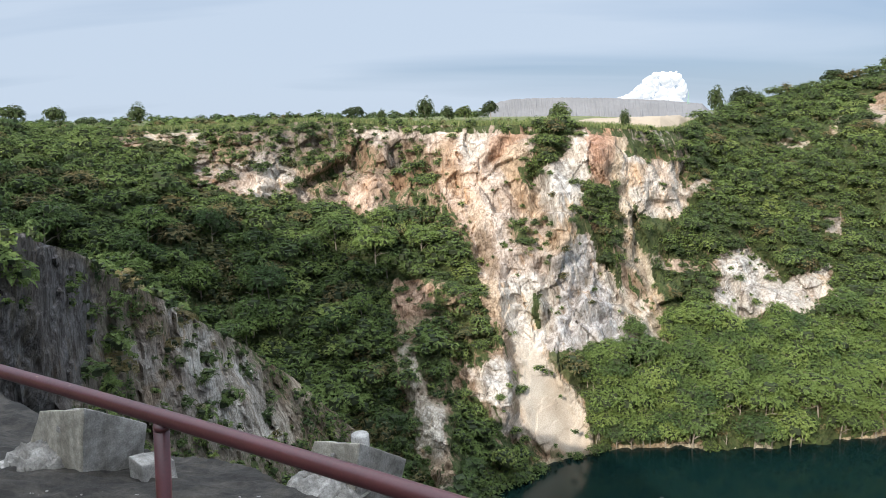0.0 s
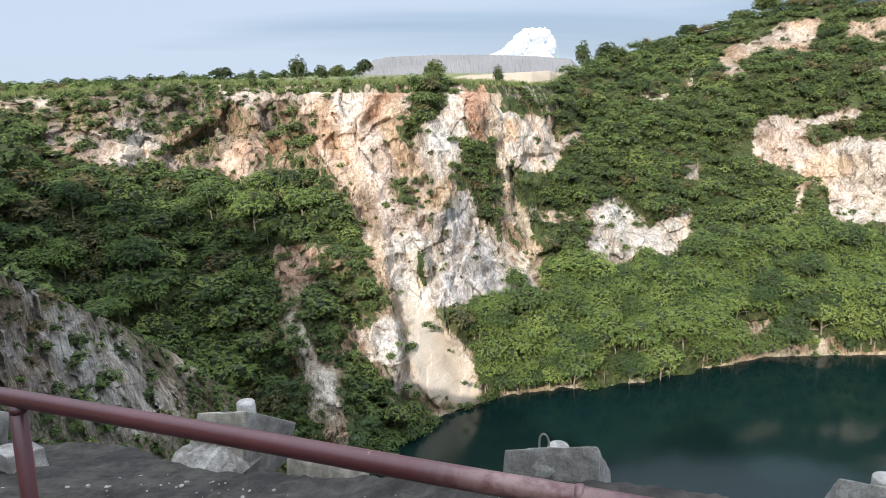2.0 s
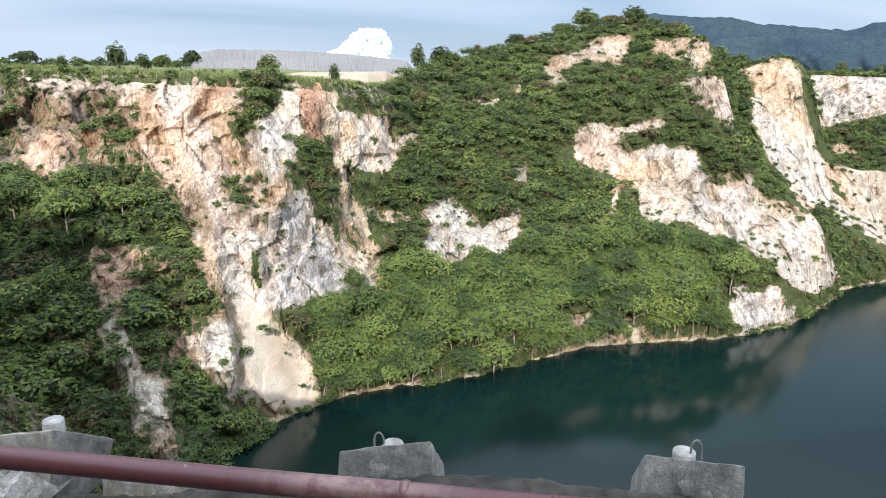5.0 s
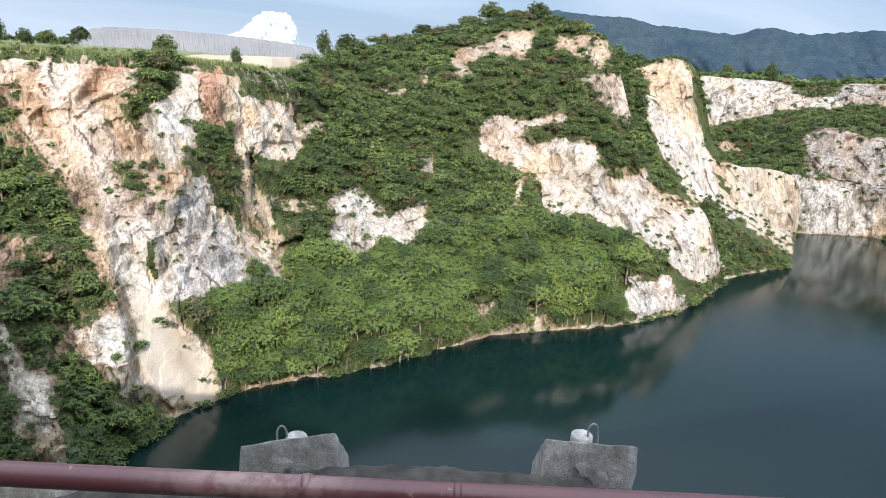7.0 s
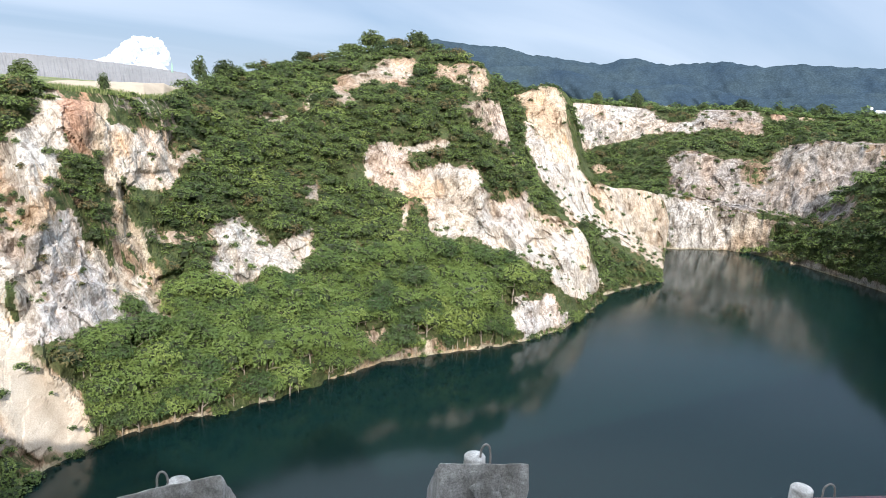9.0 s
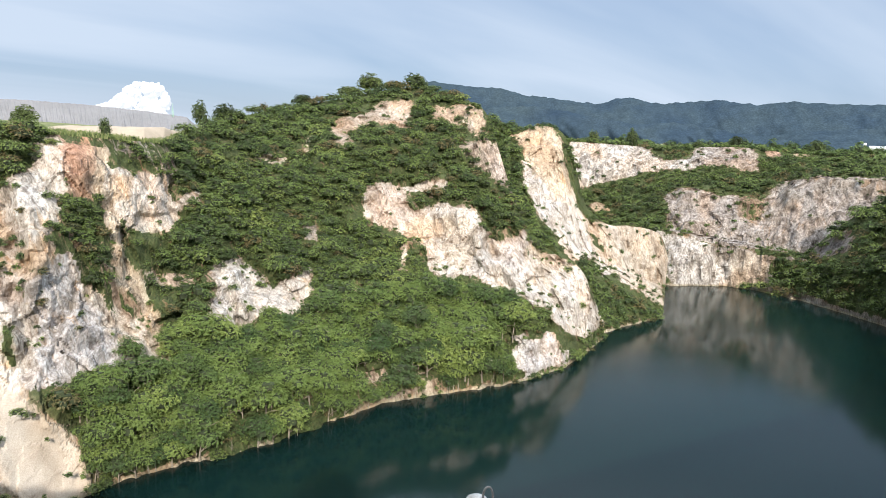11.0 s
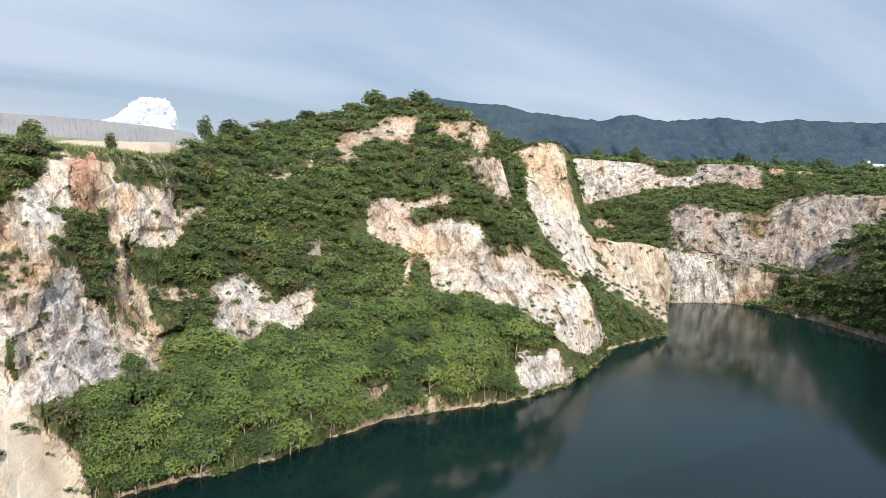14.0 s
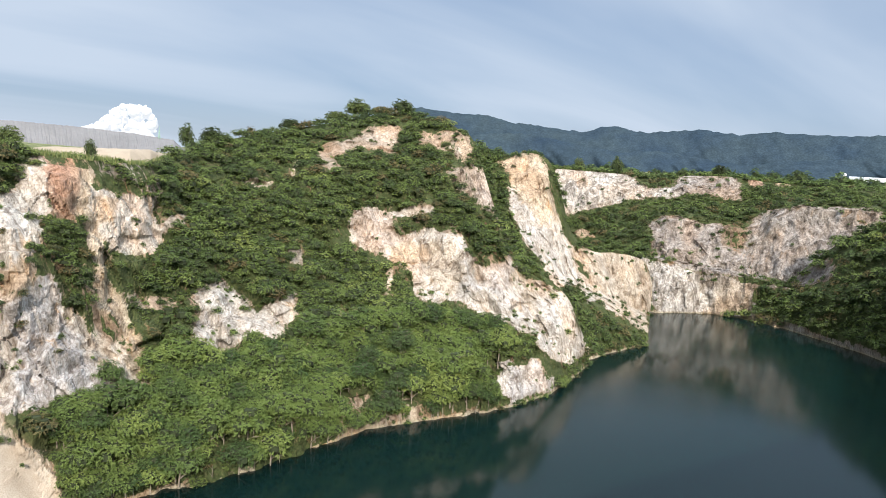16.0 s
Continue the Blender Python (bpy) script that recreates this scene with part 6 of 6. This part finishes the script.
def paint_material():
    m, nt, bsdf = material("red_oxide_paint")
    big, small, chip = noise_node(nt, 7, 4, 0.6), noise_node(nt, 120, 4, 0.7), noise_node(nt, 26, 5, 0.7)
    a = ramp(nt, big.outputs[0], [(0.3, (0.072, 0.021, 0.024)), (0.7, (0.112, 0.030, 0.033))])
    b = mixed(nt, "MULTIPLY", 0.6, a.outputs[0], ramp(nt, small.outputs[0], [(0.3, 0.75), (0.7, 1.2)]).outputs[0])
    c = mixed(nt, "MIX", ramp(nt, chip.outputs[0], [(0.66, 0.0), (0.70, 0.8)]).outputs[0], b.outputs[0], (0.26, 0.15, 0.11))
    # patch of sun on the rail, put into the paint as a paler colour
    g = nt.nodes.new("ShaderNodeNewGeometry")
    away = nt.nodes.new("ShaderNodeVectorMath")
    away.operation, away.inputs[1].default_value = "DISTANCE", near(-0.32, 1.02, -0.70)
    nt.links.new(g.outputs["Position"], away.inputs[0])
    sun_patch = mixed(nt, "MULTIPLY", 1.0, ramp(nt, away.outputs["Value"], [(0.05, 0.6), (0.22, 0.0)]).outputs[0], ramp(nt, chip.outputs[0], [(0.38, 0.1), (0.55, 1.0)]).outputs[0])
    c = mixed(nt, "MIX", sun_patch.outputs[0], c.outputs[0], (0.33, 0.21, 0.185))
    nt.links.new(c.outputs[0], bsdf.inputs["Base Color"])
    bsdf.inputs["Roughness"].default_value = 0.3
    bsdf.inputs["Specular IOR Level"].default_value = 0.55
    bumped(nt, bsdf, [(chip.outputs[0], 0.0015), (small.outputs[0], 0.0006)], 0.5)
    return m


PAINT = paint_material()


def ledge():
    ss = np.concatenate([np.arange(-13, -6, 0.2), np.arange(-6, 2, 0.035), np.arange(2, 11, 0.2)])
    ds = np.concatenate([np.arange(-7, 0.6, 0.25), np.arange(0.6, 3.5, 0.04), [3.7, 4.0, 4.5, 5.2, 6.5, 8.5]])
    s, d = np.meshgrid(ss, ds)
    wave = np.stack([s.ravel(), s.ravel() * 0, s.ravel() * 0], -1)
    lip = 2.98 + 0.18 * grain(wave, (1.1, 1, 1), 5).reshape(s.shape) + np.interp(s, [-8, -4.5, -3], [0.7, 0.3, 0])
    edge = np.interp(s, [-6.5, -4.5, -3.7, -3.0, -1.8, -1.3, -0.45, 0.35, 2, 4], [-2.84, -2.49, -2.41, -2.28, -2.13, -2.03, -1.875, -1.89, -2.0, -2.1])
    w = np.clip((d - 0.9) / 2.0, 0, 1.15)
    z = -1.75 + (edge + 1.75) * w
    over = np.clip(d - lip, 0, None)
    z = z - 2.2 * over ** 1.3
    p = np.stack([s.ravel(), d.ravel(), z.ravel()], -1)
    out = np.clip((d.ravel() - 0.4) / 1.0, 0, 1)
    p[:, 2] += out * (0.035 * fractal(p, (0.8, 0.8, 0.8), 3, 41) + 0.018 * facets(p, (0.12, 0.12, 0.12), 44) + 0.016 * fractal(p, (0.15, 0.15, 0.15), 3, 43, True))
    w = np.array([near(*q) for q in p])
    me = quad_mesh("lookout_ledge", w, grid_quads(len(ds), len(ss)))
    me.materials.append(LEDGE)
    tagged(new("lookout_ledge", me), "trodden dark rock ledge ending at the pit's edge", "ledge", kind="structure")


ledge()


def railing():
    top = new("railing")
    top.location = near(0, 1.04, -1.75)
    tagged(top, "red oxide painted steel pipe railing at the edge", "railing")
    at = Vector(top.location)
    height = lambda s: float(np.interp(s, [-5.5, -0.9, -0.3, 0.3, 1.0, 3.4], [-0.8435, -0.7185, -0.708, -0.702, -0.695, -0.67]))

    def local(s, d, z):
        return near(s, d, z) - at

    bm = bmesh.new()
    run = np.arange(-5.5, 3.4, 0.1)
    tube(bm, [local(s, 1.04 + 0.003 * math.sin(s * 2), height(s) + 0.002 * math.sin(s * 3)) for s in run], [0.0215] * len(run), 24)
    part("rail", bm, PAINT, top, "chipped red top pipe", True)
    for s in (-2.98, -1.617, -0.26, 1.07, 2.40):
        bm = bmesh.new()
        foot, zr = -1.85, height(s)
        lean = 0.10 if s < -0.5 else 0.0
        tube(bm, [local(s - lean, 1.04, foot - 0.15), local(s - lean / 2, 1.04, (foot + zr) / 2), local(s, 1.04, zr - 0.012)], [0.0205] * 3, 20)
        part("post", bm, PAINT, top, "", True)
        bm = bmesh.new()
        tube(bm, [local(s, 1.04, zr - 0.034), local(s, 1.04, zr - 0.026), local(s, 1.04, zr - 0.018)], [0.0206, 0.0213, 0.0206], 16)
        part("weld", bm, PAINT, top, "rough weld bead", True)
    for s in (-0.235, 0.02):
        bm = bmesh.new()
        tube(bm, [local(s - 0.008, 1.04, height(s)), local(s, 1.04, height(s)), local(s + 0.008, 1.04, height(s))], [0.0213, 0.0229, 0.0213], 24)
        part("pipe_joint", bm, PAINT, top, "painted butt weld round the pipe", True)


railing()


def rough_box(corners, size=0.03, amount=0.0045, seed=0):
    """A block from its eight corners (bottom four, then top four), with worn, uneven faces and rounded edges."""
    bm = bmesh.new()
    v = [bm.verts.new(c) for c in corners]
    for f in ((3, 2, 1, 0), (4, 5, 6, 7), (0, 1, 5, 4), (1, 2, 6, 5), (2, 3, 7, 6), (3, 0, 4, 7)):
        bm.faces.new([v[i] for i in f])
    bmesh.ops.bevel(bm, geom=bm.edges[:], offset=0.009, segments=2, affect="EDGES", profile=0.6)
    bmesh.ops.subdivide_edges(bm, edges=[e for e in bm.edges if e.calc_length() > size * 2], cuts=9, use_grid_fill=True)
    p = np.array([w.co[:] for w in bm.verts])
    n = np.stack([fractal(p, (0.10, 0.10, 0.10), 3, seed + k) for k in range(3)], -1) * amount
    chip = np.clip(grain(p, (0.13, 0.13, 0.13), seed + 9) - 0.35, 0, 1)[:, None]
    mid = p.mean(0)
    for w, a, c, q in zip(bm.verts, n, chip, p):
        w.co = Vector(q + a - (q - mid) * c * 0.10)
    for f in bm.faces:
        f.smooth = True
    return bm


def anchor_block(s0, s1, d, zl, zr, depth, drop, base, label, stub=None, hook=None, mark=None, flare=0.0, seed=0, skin=None):
    """A wedge-shaped concrete block: tall front, top falling away behind."""
    top = new("concrete_block")
    top.location = near((s0 + s1) / 2, d + depth / 2, base)
    at = Vector(top.location)
    tagged(top, label, "concrete block", "blocks along the edge")
    loc = lambda s, dd, z: near(s, dd, z) - at
    e = 0.02
    corners = [loc(s0 - e - flare, d - e, base - 0.25), loc(s1 + e - flare * 0.5, d - e, base - 0.25), loc(s1 + e - flare * 0.5, d + depth, base - 0.25), loc(s0 - e - flare, d + depth, base - 0.25),
               loc(s0, d, zl), loc(s1, d, zr), loc(s1, d + depth, zr - drop), loc(s0, d + depth, zl - drop)]
    part("body", rough_box(corners, seed=seed), CONCRETE, top, "grey weathered concrete with worn edges")
    if skin:
        o = 0.012
        coat = [loc(s0 - e * 0.8 - flare * 0.8, d - e * 0.9 - o, base - 0.12), loc(s1 - flare * 0.4, d - e * 0.9 - o, base - 0.12), loc(s1 - flare * 0.4, d + 0.03, base - 0.12), loc(s0 - e * 0.8 - flare * 0.8, d + 0.03, base - 0.12),
                loc(s0 + 0.004, d - o, zl + 0.004), loc(s1 - 0.008, d - o, zr + 0.004), loc(s1 - 0.008, d + 0.03, zr - drop * 0.03 / depth + 0.004), loc(s0 + 0.004, d + 0.03, zl - drop * 0.03 / depth + 0.004)]
        part("render_coat", rough_box(coat, 0.03, 0.003, seed + 40), skin, top, "smooth pale cement render on the front")
    if stub:
        s, dd, zt, r = stub
        zb = zl + (zr - zl) * (s - s0) / (s1 - s0) - drop * (dd - d) / depth
        h = zt - zb
        bm = bmesh.new()
        tube(bm, [loc(s, dd, zb - 0.05), loc(s, dd, zb + h * 0.3), loc(s, dd, zb + h - 0.008), loc(s, dd, zb + h)], [r * 1.04, r * 1.02, r, r * 0.9], 20)
        part("stub", bm, MORTAR, top, "short round pale concrete stub", True)
    if hook:
        s, dd, zt, w = hook
        zb = zl + (zr - zl) * (s - s0) / (s1 - s0) - drop * (dd - d) / depth
        h = zt - zb
        bm = bmesh.new()
        pts = [loc(s - w / 2, dd, zb - 0.03), loc(s - w / 2, dd, zb + h * 0.55)]
        pts += [loc(s - w / 2 * math.cos(t), dd, zb + h * 0.6 + h * 0.4 * math.sin(t)) for t in np.linspace(0.3, 2.8, 7)]
        pts += [loc(s + w / 2 * 1.05, dd, zb + h * 0.5), loc(s + w / 2 * 1.15, dd, zb - 0.02)]
        tube(bm, pts, [0.0055] * len(pts), 8)
        part("hook", bm, STEEL, top, "bent reinforcing bar loop", True)
    if mark:
        s, z, r = mark
        bm = bmesh.new()
        ring = [bm.verts.new(loc(s + r * (1 + 0.22 * math.sin(3 * t + seed) + 0.12 * math.sin(7 * t)) * math.cos(t), d - e * 0.55 - 0.018,
                                 z + r * (1 + 0.22 * math.sin(3 * t + seed) + 0.12 * math.sin(7 * t)) * math.sin(t))) for t in np.linspace(0, 2 * math.pi, 28, endpoint=False)]
        mid = bm.verts.new(loc(s, d - e * 0.55 - 0.026, z))
        for i in range(28):
            bm.faces.new((ring[i], ring[(i + 1) % 28], mid))
        part("mortar_patch", bm, MORTAR, top, "pale smear of mortar round a bolt hole")
        bm = bmesh.new()
        tube(bm, [loc(s, d - 0.005, z), loc(s, d - 0.030, z), loc(s, d - 0.034, z)], [0.011, 0.011, 0.008], 10)
        part("bolt", bm, STEEL, top, "rusted bolt end")
    return top


anchor_block(-4.78, -4.24, 2.3, -1.885, -1.75, 0.42, 0.27, -2.15, "weathered concrete block sunk in the ledge, its corner broken", mark=(-4.54, -1.955, 0.025), flare=0.28, seed=3, skin=PALE)
anchor_block(-3.19, -2.79, 3.25, -2.12, -2.04, 0.50, 0.33, -2.42, "pale concrete block with a round stub on top", stub=(-2.86, 3.33, -2.025, 0.060), mark=(-3.01, -2.17, 0.02), flare=0.2, seed=5, skin=PALE)
anchor_block(-1.04, -0.56, 3.1, -1.90, -1.795, 0.40, 0.37, -2.25, "grey concrete block with a stub and a bent bar loop", stub=(-0.785, 3.22, -1.895, 0.055), hook=(-0.855, 3.2, -1.835, 0.05), mark=(-0.83, -1.97, 0.05), seed=7)
anchor_block(0.465, 0.92, 3.1, -1.757, -1.77, 0.40, 0.37, -2.2, "grey concrete block with a pale mortar smear and bar loop", stub=(0.66, 3.2, -1.775, 0.055), hook=(0.71, 3.18, -1.705, 0.05), mark=(0.715, -1.89, 0.075), seed=11)
anchor_block(2.19, 2.69, 3.1, -1.99, -2.0, 0.40, 0.37, -2.3, "shaded grey concrete block with a stub and bar loop", stub=(2.485, 3.2, -2.0, 0.058), hook=(2.65, 3.2, -1.985, 0.07), seed=13)


def footing(corners, label, seed, skin=None):
    top = new("footing")
    lo = near(*corners[0])
    top.location = lo
    tagged(top, label, "footing")
    part("slab", rough_box([near(*c) - lo for c in corners], seed=seed), skin or CONCRETE, top)


footing([(-2.60, 3.3, -2.8), (-2.12, 3.3, -2.8), (-2.12, 3.6, -2.8), (-2.60, 3.6, -2.8), (-2.58, 3.32, -2.36), (-2.15, 3.32, -2.36), (-2.15, 3.6, -2.43), (-2.58, 3.6, -2.43)],
        "low concrete footing beside the pale block", 21, PALE)
footing([(-4.18, 2.5, -2.6), (-3.98, 2.5, -2.6), (-3.98, 2.75, -2.6), (-4.18, 2.75, -2.6), (-4.16, 2.5, -2.14), (-4.02, 2.5, -2.18), (-4.02, 2.75, -2.25), (-4.16, 2.75, -2.21)],
        "low concrete footing beside the broken block", 23)


def spill(s, d, z, w, seed):
    """A heap of set mortar at a block's foot."""
    n = 40
    u, v = np.meshgrid(np.linspace(-1, 1, n), np.linspace(-1, 1, n))
    h = np.clip(1 - (u ** 2 + v ** 2), 0, 1) ** 0.8
    p = np.stack([s + u.ravel() * w, d + v.ravel() * w * 0.7, z + 0.10 * h.ravel() - 0.04], -1)
    p[:, 2] += (0.034 * fractal(p, (0.08, 0.08, 0.08), 4, seed, True) + 0.015 * facets(p, (0.05, 0.05, 0.05), seed)) * (h.ravel() > 0)
    me = quad_mesh("mortar_lump", np.array([near(*q) for q in p]), grid_quads(n, n), False)
    me.materials.append(CONCRETE)
    tagged(new("mortar_lump", me), "lumpy heap of set mortar at the block's foot", "mortar")


spill(-3.08, 3.18, -2.40, 0.27, 31)
spill(-4.76, 2.22, -2.18, 0.24, 33)


# pieces of broken stone on the ledge
def rubble():
    g = np.random.default_rng(9)
    sv, sq = cube_sphere(2)
    vs, qs, n = [], [], 0
    for k in range(420):
        s, d = -5.5 + 7.0 * g.random(), 1.6 + 1.15 * g.random()
        size = 0.003 + 0.011 * g.random() ** 3
        z = -1.75 + (float(np.interp(s, [-6.5, -4.5, -3.7, -3.0, -1.8, -1.3, -0.45, 0.35, 2], [-2.84, -2.49, -2.41, -2.28, -2.13, -2.03, -1.83, -1.85, -1.98])) + 1.75) * min(max((d - 0.9) / 2.0, 0), 1.1) + 0.004
        v = sv * size * (1 + 0.5 * (g.random((len(sv), 1)) - 0.5)) * np.array([1.2, 1, 0.7]) + np.array(near(s, d, z)[:])
        vs.append(v)
        qs.append(sq + n)
        n += len(v)
    me = quad_mesh("stone_chips", np.concatenate(vs), np.concatenate(qs), False)
    me.materials.append(MORTAR)
    tagged(new("stone_chips", me), "pale stone chips strewn over the ledge", "stone chips", kind="stuff")


rubble()
